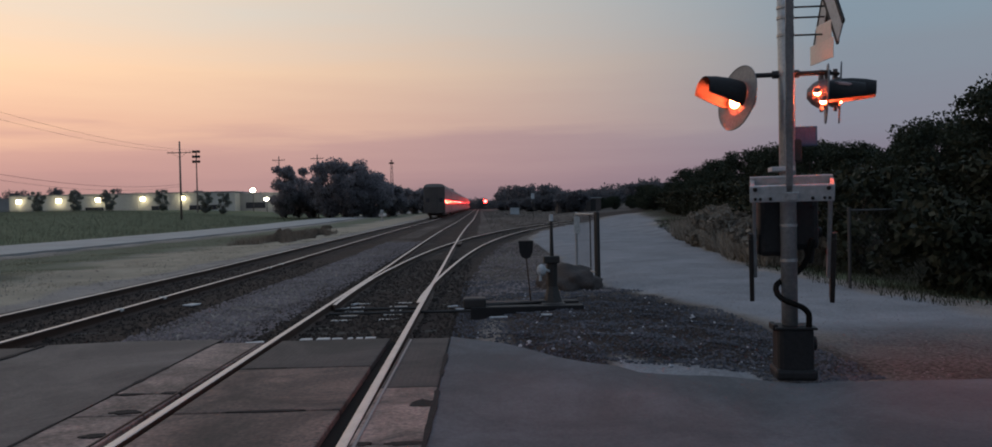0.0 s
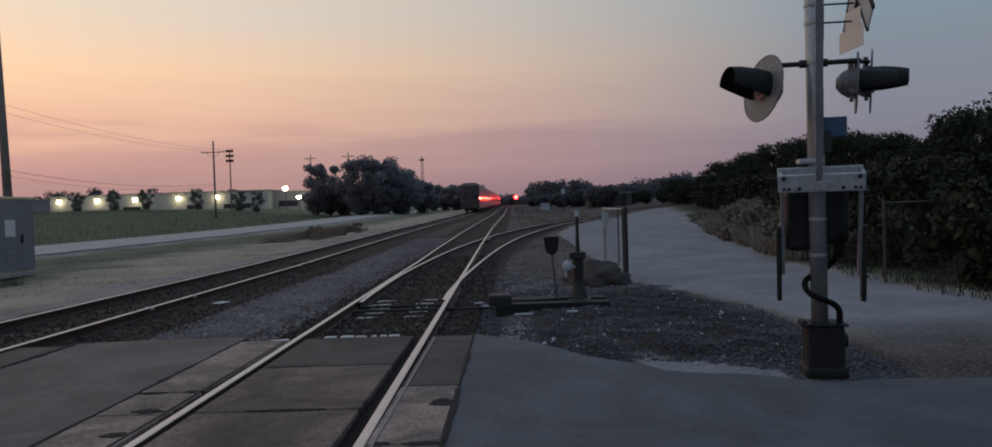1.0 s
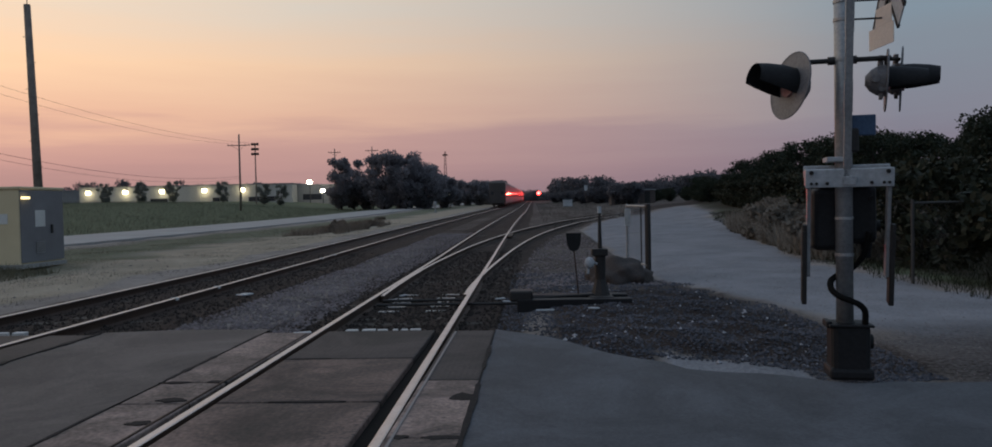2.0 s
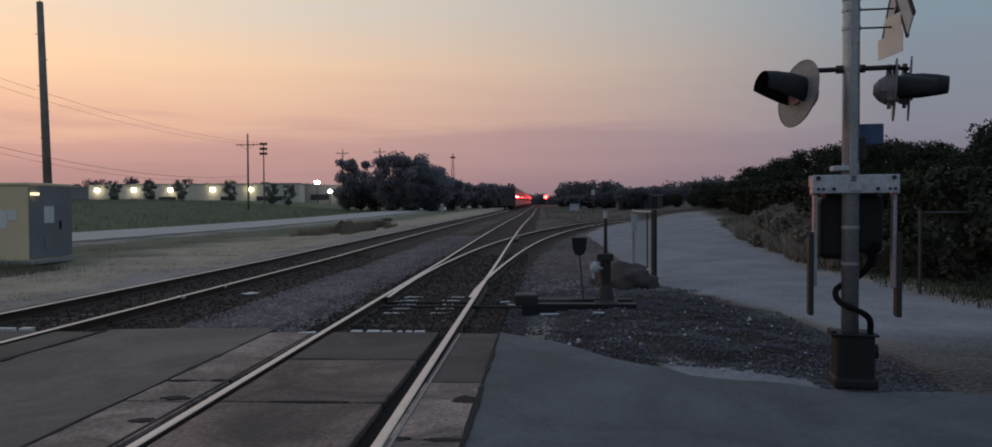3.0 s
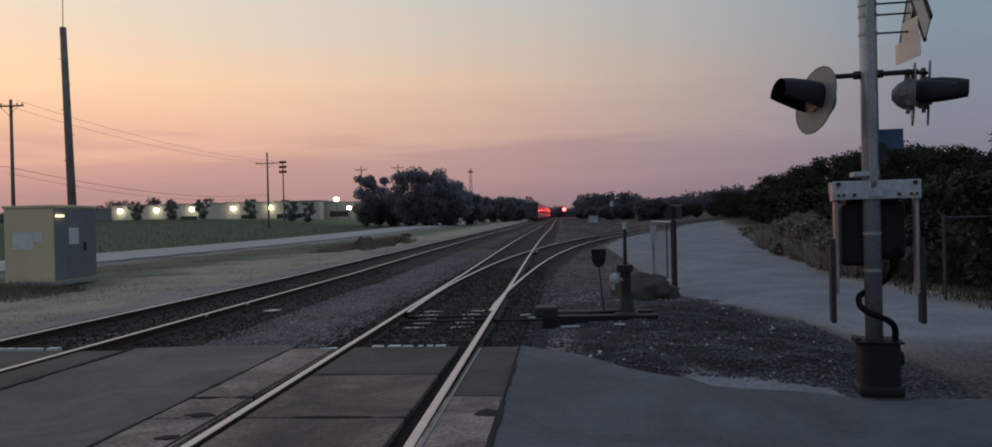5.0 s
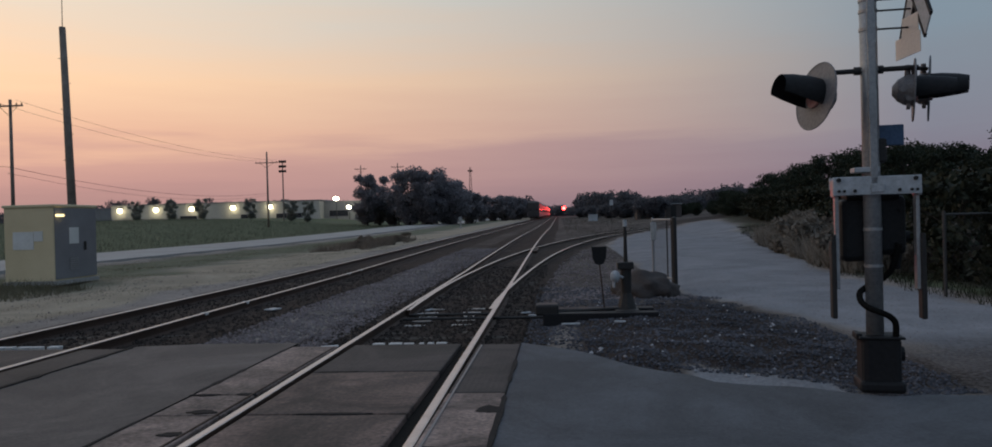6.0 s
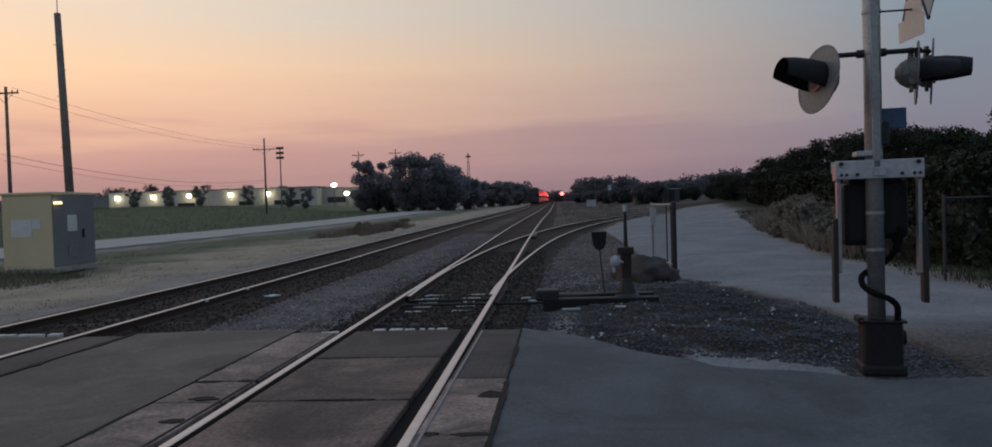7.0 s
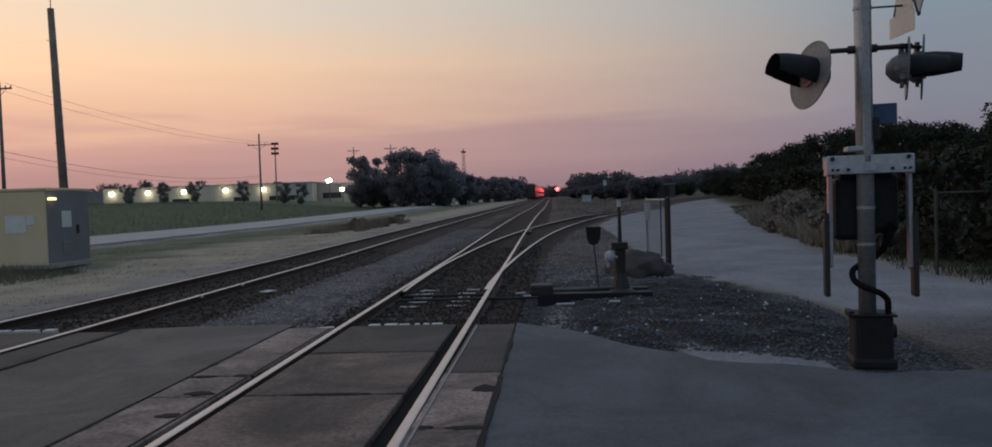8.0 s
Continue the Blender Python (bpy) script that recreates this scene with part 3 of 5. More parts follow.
def stones(name, n, xr, yr, size, material, label, keep=None):
    """Loose crushed stones, joined: each a lumpy octahedron lying on the ground."""
    base = np.array([(1, 0, 0), (-1, 0, 0), (0, 1, 0), (0, -1, 0), (0, 0, 0.8), (0, 0, -0.8)])
    tri = np.array([(0, 2, 4), (2, 1, 4), (1, 3, 4), (3, 0, 4), (2, 0, 5), (1, 2, 5), (3, 1, 5), (0, 3, 5)])
    px, py = rng.uniform(*xr, n), yr[0] + (yr[1] - yr[0]) * rng.random(n) ** 1.4
    if keep:
        ok = np.array([keep(a, b) for a, b in zip(px, py)])
        px, py = px[ok], py[ok]
    n = len(px)
    r = size[0] + (size[1] - size[0]) * rng.random(n) ** 2
    v = base[None] * r[:, None, None] * rng.uniform(0.6, 1.25, (n, 6, 3))
    a = rng.uniform(0, 6.28, n)
    c, s = np.cos(a)[:, None], np.sin(a)[:, None]
    v = np.stack([v[..., 0] * c - v[..., 1] * s, v[..., 0] * s + v[..., 1] * c, v[..., 2]], -1)
    z = np.array([height(p, q) for p, q in zip(px, py)])
    v += np.stack([px, py, z + 0.25 * r], -1)[:, None]
    me = soup(name, v.reshape(-1, 3), (tri[None] + 6 * np.arange(n)[:, None, None]).reshape(-1, 3), material)
    return tagged(new(name, me), label, "gravel", kind="stuff")


stones("gravel", 15000, (-4.9, -3.1), (9.5, 40), (0.012, 0.038), STONE_PALE, "loose grey ballast stones between the tracks")
stones("gravel", 30000, (-0.5, 3.4), (6.7, 18), (0.007, 0.027), STONE, "dark spilled ballast beside the switch stand",
       lambda x, y: y > paved_edge(x) - 0.02 and x < 3.6 - 0.17 * (y - 9) + 0.5 * noise.noise(Vector((x, y, 0)))
       and noise.noise(Vector((x * 1.3, y * 1.1, 8))) > -0.5 and not (1.1 < x < 2.4 and y < paved_edge(x) + 0.65 and noise.noise(Vector((x * 3, y * 3, 5))) > -0.25))
stones("gravel", 5000, (-3.2, -0.4), (9.5, 26), (0.016, 0.04), OILY, "oily ballast stones between the ties")
stones("gravel", 4000, (-8.3, -4.9), (9.6, 26), (0.016, 0.04), OILY, "oily ballast stones under the second track")
stones("gravel", 6000, (-0.5, 3.6), (14.5, 36), (0.016, 0.045), STONE_PALE, "loose grey ballast stones beside the siding",
       keep=lambda x, y: x < track_left(y) - 0.1 and x > MAIN + sway(y) + diverge(y) + 1.5)
stones("gravel", 2500, (2.6, 7.5), (6.4, 20), (0.004, 0.013), STONE_PALE, "scattered pebbles on the dust track")
stones("gravel", 600, (-13, -8.6), (9.5, 30), (0.008, 0.028), STONE_PALE, "scattered stones on the dirt shoulder")


# ---------------------------------------------------------------- crossing signal with its gate
def turned_disc(bm, centre, normal, r, thick, n=32):
    nrm = Vector(normal).normalized() * thick / 2
    rod(bm, Vector(centre) - nrm, Vector(centre) + nrm, r, r, n)
    return bm


def light_unit(parent, centre, azimuth, droop, disc=0.28, reach=1.0, back=0.165, peeps=(), hood=1.0):
    """A flasher head: backboard with a rolled rim, housing, red lamp that stays lit, an added shutter flap to hide it,
    and a long hood.
    It faces along its own -y. peeps: small side lamps on the housing, as (y, z, radius)."""
    m = pose(*centre, droop, 0, azimuth)
    head = part("light_unit", turned_disc(bmesh.new(), (0, 0, 0), (0, 1, 0), disc, 0.006), GREYBOARD, parent, "grey round backboard")
    head.matrix_basis = m
    bm = bmesh.new()
    pts = [(math.cos(a) * disc, 0, math.sin(a) * disc) for a in np.linspace(0, 2 * math.pi, 33)]
    for a, b in zip(pts, pts[1:]):
        rod(bm, a, b, 0.007, 0.007, 6)
    part("rim", bm, GREYBOARD, head)
    bm = bmesh.new()
    rod(bm, (0, 0.004, 0), (0, 0.07, 0), back, back * 0.92, 24)
    rod(bm, (0, 0.07, 0), (0, 0.12, 0), back * 0.92, back * 0.68, 24)
    rod(bm, (0, 0.12, 0), (0, 0.16, 0), back * 0.68, back * 0.30, 24)
    rod(bm, (0, 0.05, back * 0.8), (0, 0.05, back * 0.8 + 0.10), 0.024, 0.020, 10)
    for dx in (-0.05, 0.05):
        box(bm, dx - 0.012, dx + 0.012, 0.02, 0.05, -back - 0.02, -back + 0.03, 0.004)
    part("housing", bm, GREYBOARD, head, "cone-backed grey housing")
    part("lamp", rod(bmesh.new(), (0, -0.014, 0), (0, -0.006, 0), 0.088, 0.092, 28), GLOW_FLASH, head, "red flasher that never dims")
    # added shutter flap, coloured like an unlit lens: hides the lamp when out
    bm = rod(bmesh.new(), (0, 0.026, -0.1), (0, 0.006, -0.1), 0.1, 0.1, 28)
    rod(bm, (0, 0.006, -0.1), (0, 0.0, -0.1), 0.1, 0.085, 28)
    cover = part("lens_cover", bm, LENS, head, "added pink shutter flap in front of the lamp")
    SHUTTERS.append((cover, Vector((0, -0.03, 0.1)), "X", -1, azimuth < 0))
    for y_, z_, r_ in peeps:
        xx = -math.sqrt(max(0.0, (back * 0.9) ** 2 - z_ * z_))
        part("side_lamp", rod(bmesh.new(), (xx + 0.03, y_, z_), (xx - 0.010, y_, z_), r_, r_, 14), GLOW_FLASH, head, "small lit side lamp")
        # added lid, hides the side lamp that stays lit behind it
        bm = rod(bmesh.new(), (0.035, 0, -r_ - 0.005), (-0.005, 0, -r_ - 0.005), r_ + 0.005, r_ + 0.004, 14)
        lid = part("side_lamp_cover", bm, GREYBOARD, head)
        SHUTTERS.append((lid, Vector((xx - 0.010, y_, z_ + r_ + 0.005)), "Y", 1, False))
    bm = bmesh.new()
    rows, seg = [], 20
    for d, r in ((0.0, 0.15), (0.13, 0.152), (0.30, 0.138), (0.42, 0.118)):
        ring = []
        d *= reach
        r *= hood
        span = radians(250) - d * 1.9
        for k in range(seg + 1):
            a = math.pi / 2 - span / 2 + span * k / seg
            ring.append((math.cos(a) * r, -d - 0.004, math.sin(a) * r))
        rows.append(ring)
    for inner in (0.0, 0.006):
        vs = [[bm.verts.new((x * (1 - inner / 0.135), y_, z * (1 - inner / 0.135))) for x, y_, z in ring] for ring in rows]
        for p, q in zip(vs, vs[1:]):
            for k in range(seg):
                bm.faces.new((p[k], p[k + 1], q[k + 1], q[k]))
    part("hood", bm, BLACK, head, "long black hood", smooth=True)
    return head


SHUTTERS = []
signal = thing("crossing_signal", pose(2.555, 6.66, -0.02, 0, 0, -10), "aluminium crossing signal mast with red hooded flashers and gate works", "crossing signal")
part("pole", rod(bmesh.new(), (-0.005, 0, 0.1), (-0.005, 0, 4.6), 0.068, 0.066, 24), GALV, signal, "silver pole", smooth=True)
for z in (2.62, 2.95, 3.1, 3.19, 1.32, 1.02):
    part("band", rod(bmesh.new(), (-0.005, 0, z - 0.012), (-0.005, 0, z + 0.012), 0.073, 0.073, 20), GALV, signal)
bm = box(bmesh.new(), -0.13, 0.17, -0.14, 0.15, 0.0, 0.46, 0.045)
box(bm, -0.15, 0.19, -0.16, 0.18, 0.0, 0.10, 0.03)
rod(bm, (0.15, 0.0, 0.30), (0.205, 0.0, 0.30), 0.07, 0.06, 16)
box(bm, -0.165, -0.12, -0.1, 0.1, 0.42, 0.475, 0.01)
box(bm, -0.15, 0.19, -0.155, 0.165, 0.435, 0.455, 0.006)
part("base", bm, BLACK, signal, "dark cast junction base")
hose = [(0.13, -0.09, 0.44), (0.13, -0.11, 0.52), (0.12, -0.14, 0.58), (0.07, -0.17, 0.63), (0.0, -0.18, 0.66), (-0.08, -0.16, 0.69), (-0.13, -0.11, 0.735), (-0.13, -0.05, 0.80),
        (-0.08, 0.02, 0.83), (0.0, 0.1, 0.86), (0.10, 0.12, 0.91), (0.16, 0.08, 1.0), (0.20, 0.04, 1.2)]
part("conduit", tube(bmesh.new(), hose, 0.025), RUBBER, signal, "sagging black cable hose", smooth=True)
bm = box(bmesh.new(), -0.24, -0.02, 0.04, 0.40, 1.05, 1.57, 0.045)
box(bm, -0.03, 0.27, 0.07, 0.40, 1.10, 1.60, 0.05)
box(bm, -0.19, 0.22, 0.05, 0.36, 1.56, 1.66, 0.03)
rod(bm, (-0.26, 0.2, 1.25), (0.31, 0.2, 1.25), 0.045, 0.045, 14)
rod(bm, (0.20, 0.16, 1.12), (0.20, 0.16, 0.98), 0.05, 0.03, 12)
for zz in (1.18, 1.48):
    rod(bm, (0.22, 0.08, zz), (0.22, 0.045, zz), 0.018, 0.018, 8)
part("gate_mechanism", bm, BLACK, signal, "black gate mechanism housing")
bm = box(bmesh.new(), -0.15, 0.04, -0.09, 0.1, 1.785, 1.825, 0.006)
part("clamp", bm, WHITE, signal)
bm = rod(bmesh.new(), (-0.34, 0, 2.62), (0.36, 0, 2.62), 0.021, 0.021, 12)
rod(bm, (-0.12, 0, 2.62), (0.10, 0, 2.62), 0.034, 0.034, 12)
rod(bm, (0.30, 0, 2.62), (0.51, 0.36, 2.66), 0.018, 0.018, 10)
for u, w in ((0.33, 0.0), (0.51, 0.36)):
    rod(bm, (u, w, 2.62), (u, w, 2.50), 0.022, 0.022, 10)
part("cross_arm", bm, DARKSTEEL, signal)
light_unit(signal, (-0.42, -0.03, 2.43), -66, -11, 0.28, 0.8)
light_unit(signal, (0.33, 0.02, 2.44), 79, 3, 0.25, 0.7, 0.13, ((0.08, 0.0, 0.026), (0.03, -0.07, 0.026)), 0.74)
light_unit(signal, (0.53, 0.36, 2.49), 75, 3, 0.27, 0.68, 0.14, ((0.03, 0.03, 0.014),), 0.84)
bm = box(bmesh.new(), 0.06, 0.25, 0.02, 0.05, 2.0, 2.17, 0.008)
part("notice_plate", bm, BLUE, signal, "small blue notice plate")
bm = box(bmesh.new(), 0.03, 0.11, -0.04, 0.1, 1.86, 2.06, 0.02)
part("bell", bm, DARKSTEEL, signal)
sign = part("crossbuck", box(bmesh.new(), -0.6, 0.6, -0.006, 0.006, -0.115, 0.115, 0.004), WHITE, signal, "white crossed signboards with dark edges")
sign.matrix_basis = Matrix.Translation((0.34, 0.02, 3.34)) @ Matrix.Rotation(radians(-89), 4, "Z") @ Matrix.Rotation(radians(50), 4, "Y")
other = part("blade", box(bmesh.new(), -0.6, 0.6, -0.006, 0.006, -0.115, 0.115, 0.004), WHITE, sign)
other.matrix_basis = Matrix.Translation((0, 0.016, 0)) @ Matrix.Rotation(radians(-100), 4, "Y")
for owner, dy in ((sign, 0.0), (other, 0.0)):
    for zz in (-0.105, 0.105):
        part("edge_strip", box(bmesh.new(), -0.6, 0.6, dy - 0.010, dy + 0.010, zz - 0.018, zz + 0.018, 0.002), BLACK, owner if owner is sign else sign).matrix_basis = \
            Matrix() if owner is sign else other.matrix_basis.copy()
tracks_sign = part("number_plate", box(box(bmesh.new(), -0.22, 0.20, -0.004, 0.004, -0.12, 0.05, 0.003), -0.10, 0.17, -0.004, 0.004, 0.049, 0.20, 0.003), CREAM, signal, "pale back of a track count sign")
tracks_sign.matrix_basis = Matrix.Translation((0.30, 0.03, 2.84)) @ Matrix.Rotation(radians(-78), 4, "Z")
for zz in (2.95, 3.1, 3.19):
    part("bracket", rod(bmesh.new(), (0.05, 0, zz), (0.32, 0.02, zz), 0.008, 0.008, 8), DARKSTEEL, signal)

# the gate arm with its side arms and counterweights turns on the mechanism's shaft
GATE_PIVOT = (0.02, 0.0, 1.25)
bm = box(bmesh.new(), -0.050, 0.008, -0.10, -0.07, 0.42, 3.5, 0.006)
for k in range(5):
    box(bm, -0.052, 0.010, -0.103, -0.067, 0.95 + 0.62 * k, 1.2 + 0.62 * k)
gate_arm = part("gate_arm", bm, GALV, signal, "raised grey crossing gate arm")
bm = box(bmesh.new(), -0.335, 0.325, -0.10, -0.075, 0.35, 0.50, 0.006)
for xx, zz, rr in ((-0.29, 0.385, 0.012), (-0.25, 0.385, 0.012), (-0.17, 0.385, 0.014), (0.16, 0.385, 0.014), (0.25, 0.385, 0.012), (0.29, 0.385, 0.012), (-0.29, 0.475, 0.018), (0.28, 0.475, 0.018)):
    part("bolt", rod(bmesh.new(), (xx, -0.10, zz), (xx, -0.116, zz), rr, rr, 8), DARKSTEEL, gate_arm)
box(bm, -0.05, 0.05, -0.112, -0.095, 0.37, 0.44, 0.004)
part("cross_plate", bm, WHITE, gate_arm, "bolted pale steel cross plate")
bm = box(bmesh.new(), -0.335, 0.325, 0.09, 0.11, 0.40, 0.50, 0.006)
part("cross_plate", bm, WHITE, gate_arm, "rear cross plate")
for s in (-1, 1):
    bm = box(bmesh.new(), s * 0.312 - 0.018, s * 0.312 + 0.018, -0.075, 0.09, 0.34, 0.48, 0.005)
    box(bm, s * 0.302 - 0.015, s * 0.302 + 0.015, -0.05, 0.04, -0.42, 0.42, 0.005)
    part("side_arm", bm, GALV, gate_arm)
    bm = box(bmesh.new(), s * 0.335 - 0.02, s * 0.335 + 0.02, -0.07, 0.05, -0.66, -0.02, 0.008)
    rod(bm, (s * 0.335, -0.05, -0.02), (s * 0.335, -0.05, 0.03), 0.02, 0.02, 8)
    part("counterweight", bm, DARKSTEEL, gate_arm, "dark counterweight bar")


# ---------------------------------------------------------------- switch stand, marker, gate leaf
stand = thing("switch_stand", pose(0.97, 12.2, -0.06), "black cast switch stand on long head ties", "switch stand")
for yy in (-0.62, -0.05):
    part("head_tie", box(bmesh.new(), -1.25, 0.42, yy - 0.12, yy + 0.12, -0.12, 0.12, 0.012), BLACK, stand, "oily black head tie")
bm = box(bmesh.new(), -0.18, 0.17, -0.6, 0.05, 0.09, 0.13, 0.01)
rod(bm, (0, -0.3, 0.13), (0, -0.3, 0.36), 0.14, 0.08, 8)
rod(bm, (0, -0.3, 0.36), (0, -0.3, 0.78), 0.075, 0.085, 12)
box(bm, -0.13, 0.11, -0.41, -0.19, 0.72, 0.83, 0.015)
part("stand_body", bm, DARKSTEEL, stand, "rusty black cast body")
bm = rod(bmesh.new(), (0, -0.3, 0.83), (0, -0.3, 1.36), 0.032, 0.022, 12)
part("spindle", bm, DARKSTEEL, stand)
part("spindle_tip", rod(bmesh.new(), (0, -0.3, 1.36), (0, -0.3, 1.46), 0.03, 0.03, 12), WHITE, stand, "white spindle tip")
bm = rod(bmesh.new(), (-0.05, -0.36, 0.60), (-0.19, -0.4, 0.66), 0.02, 0.02, 8)
rod(bm, (-0.19, -0.4, 0.66), (-0.19, -0.4, 0.46), 0.022, 0.022, 8)
bmesh.ops.create_icosphere(bm, subdivisions=2, radius=0.075, matrix=Matrix.Translation((-0.17, -0.4, 0.62)) @ Matrix.Diagonal((1, 0.8, 1.25, 1)))
part("throw_lever", bm, WHITE, stand, "pale weighted throw lever")
bm = box(bmesh.new(), -1.36, -1.02, -0.72, -0.4, 0.09, 0.25, 0.03)
part("crank_box", bm, DARKSTEEL, stand, "black crank housing on the tie")
part("connecting_rod", rod(bmesh.new(), (-1.1, -0.5, 0.12), (-0.1, -0.35, 0.14), 0.022, 0.022, 8), DARKSTEEL, stand)

marker = thing("track_marker", pose(0.62, 11.95, -0.05), "black cup-shaped track marker on a thin leaning post", "marker")
part("post", rod(bmesh.new(), (0.03, 0, 0), (-0.04, 0, 0.82), 0.011, 0.011, 8), RUST, marker)
bm = bmesh.new()
prof = [(-0.115, 1.055), (-0.10, 0.88), (-0.065, 0.80), (0, 0.775), (0.065, 0.80), (0.10, 0.88), (0.115, 1.055)]
f = bm.faces.new([bm.verts.new((x - 0.04, -0.012, z)) for x, z in prof])
for v in bmesh.ops.extrude_face_region(bm, geom=[f])["geom"]:
    if isinstance(v, bmesh.types.BMVert):
        v.co.y += 0.024
part("target", bm, BLACK, marker, "black marker target")


def slat(x, y, a, w, l, label):
    o = thing("debris", pose(x, y, height(x, y) + 0.03, 0, 0, a), label, "debris")
    part("sliver", box(bmesh.new(), -l / 2, l / 2, -w / 2, w / 2, -0.01, 0.012, 0.004), WHITE, o)


slat(0.12, 11.1, 4, 0.05, 0.26, "pale splintered board lying on the gravel")
slat(0.78, 10.75, -8, 0.06, 0.15, "pale scrap lying on the gravel")
slat(-2.95, 9.75, 20, 0.1, 0.22, "pale broken scrap beside the rail")
slat(-5.35, 14.2, 70, 0.2, 0.26, "pale flat stone beside the second track")

# slivers stand in for the bright hardware at the switch blade tips
slat(-2.44, 13.1, 25, 0.07, 0.20, "pale sliver in place of switch blade hardware")
slat(-2.34, 13.75, 60, 0.06, 0.16, "pale sliver in place of switch blade hardware")
slat(-0.60, 13.1, 35, 0.06, 0.17, "pale small piece beside the rail")
slat(-0.48, 12.75, -20, 0.05, 0.14, "pale small piece beside the rail")

mound = bmesh.new()
bmesh.ops.create_icosphere(mound, subdivisions=4, radius=1)
for v in mound.verts:
    k = 1 + 0.25 * noise.noise(v.co * 2.3) + 0.08 * noise.noise(v.co * 7)
    v.co = Vector((v.co.x * 0.62 * k, v.co.y * 0.9 * k, v.co.z * 0.42 * k))
mo = new("dirt_mound", mesh_of("dirt_mound", mound, mat("brown_dirt", (0.018, 0.014, 0.013), (0.052, 0.040, 0.036), 0.95, big=3, fine=30, bump=0.6), smooth=True))
mo.matrix_basis = pose(1.62, 15.4, -0.05)
tagged(mo, "brown dirt mound beside the gate leaf", "mound")

leaf_gate = thing("gate_leaf", pose(2.36, 16.5, -0.05, 0, 0, 98), "chain-link gate leaf standing open between two posts", "gate")
for xx, r in ((0, 0.05), (1.72, 0.03), (0.16, 0.03), (0.55, 0.015)):
    bm = rod(bmesh.new(), (xx, 0, 0), (xx, 0, 1.42), r, r, 12)
    bmesh.ops.create_icosphere(bm, subdivisions=1, radius=r * 1.15, matrix=Matrix.Translation((xx, 0, 1.42)))
    part("post", bm, GALV if xx > 1 else DARKSTEEL, leaf_gate)
for zz in (0.16, 1.40):
    part("rail", rod(bmesh.new(), (0, 0, zz), (1.72, 0, zz), 0.022, 0.022, 10), GALV, leaf_gate)


def chain_link(x0, x1, z0, z1, step=0.09, r=0.003, metal=GALV):
    vs, fs = [], []
    h = z1 - z0
    for s in (1, -1):
        for k in np.arange(x0 - h, x1 + h, step):
            a, b = (k, z0), (k + s * h, z1)
            pts = []
            for (p, q) in ((a, b), (b, a)):
                t0 = 0.0
                if p[0] < x0:
                    t0 = (x0 - p[0]) / (q[0] - p[0]) if q[0] != p[0] else 2
                elif p[0] > x1:
                    t0 = (x1 - p[0]) / (q[0] - p[0]) if q[0] != p[0] else 2
                if not 0 <= t0 < 1:
                    t0 = None
                pts.append(t0)
            if None in pts or pts[0] + pts[1] >= 0.98:
                continue
            p = (a[0] + (b[0] - a[0]) * pts[0], a[1] + (b[1] - a[1]) * pts[0])
            q = (b[0] + (a[0] - b[0]) * pts[1], b[1] + (a[1] - b[1]) * pts[1])
            i = len(vs)
            for u, w in (p, q):
                vs += [(u - r, s * r, w - r), (u + r, s * r, w + r), (u, s * r - 2 * r, w)]
            fs += [(i, i + 1, i + 4), (i, i + 4, i + 3), (i + 1, i + 2, i + 5), (i + 1, i + 5, i + 4), (i + 2, i, i + 3), (i + 2, i + 3, i + 5)]
    return soup("wire_mesh", np.array(vs), np.array(fs), metal)


tagged(part("wire_mesh", chain_link(0.04, 1.7, 0.16, 1.40, 0.09, 0.002), None, leaf_gate), kind="stuff")
bm = box(bmesh.new(), 1.655, 1.67, -0.07, 0.07, 0.95, 1.34, 0.004)
part("plate", bm, CHALK, leaf_gate, "white reflector plate")

FENCE = mat("tarnished_fence_steel", (0.035, 0.034, 0.034), (0.075, 0.072, 0.070), 0.7, metal=0.3)
fence = thing("chain_link_fence", pose(6.55, 14.0, -0.02, 0, 0, 4), "low chain-link fence along the scrub", "fence")
for k in range(12):
    part("post", rod(bmesh.new(), (3.0 * k, 0, -0.1), (3.0 * k, 0, 1.42), 0.03, 0.03, 8), FENCE, fence)
part("top_rail", rod(bmesh.new(), (0, 0, 1.36), (33, 0, 1.36), 0.018, 0.018, 8), FENCE, fence)
tagged(part("wire_mesh", chain_link(0, 33, 0.1, 1.34, 0.10, 0.0018, FENCE), None, fence), kind="stuff")


# ---------------------------------------------------------------- equipment cabinet and poles west of the tracks
cab = thing("equipment_cabinet", pose(-14.97, 21.8, -0.08), "tan steel railway equipment cabinet with notices on its side", "cabinet")
part("body", box(bmesh.new(), -0.62, 0.85, -0.85, 1.15, 0.12, 2.2, 0.015), TAN, cab)
part("roof", box(bmesh.new(), -0.66, 0.89, -0.89, 1.19, 2.2, 2.28, 0.02), TAN, cab)
part("footing", box(bmesh.new(), -0.67, 0.9, -0.9, 1.2, 0.0, 0.12, 0.01), STREET, cab, "concrete footing")
bm = box(bmesh.new(), -0.36, 0.25, -0.862, -0.853, 1.02, 1.52)
part("notice", bm, PAPER, cab, "faded notice sheet")
bm = box(bmesh.new(), 0.26, 0.52, -0.862, -0.853, 1.25, 1.53)
part("notice", bm, PAPER, cab, "faded notice sheet")
door = part("door", box(bmesh.new(), 0.852, 0.872, -0.83, 1.13, 0.16, 2.18, 0.006), mat("grey_door_paint", (0.13, 0.13, 0.14), (0.20, 0.20, 0.21), 0.6), cab, "grey steel door")
part("notice", box(bmesh.new(), 0.873, 0.88, -0.2, 0.25, 1.15, 1.62), PAPER, door, "white notice")
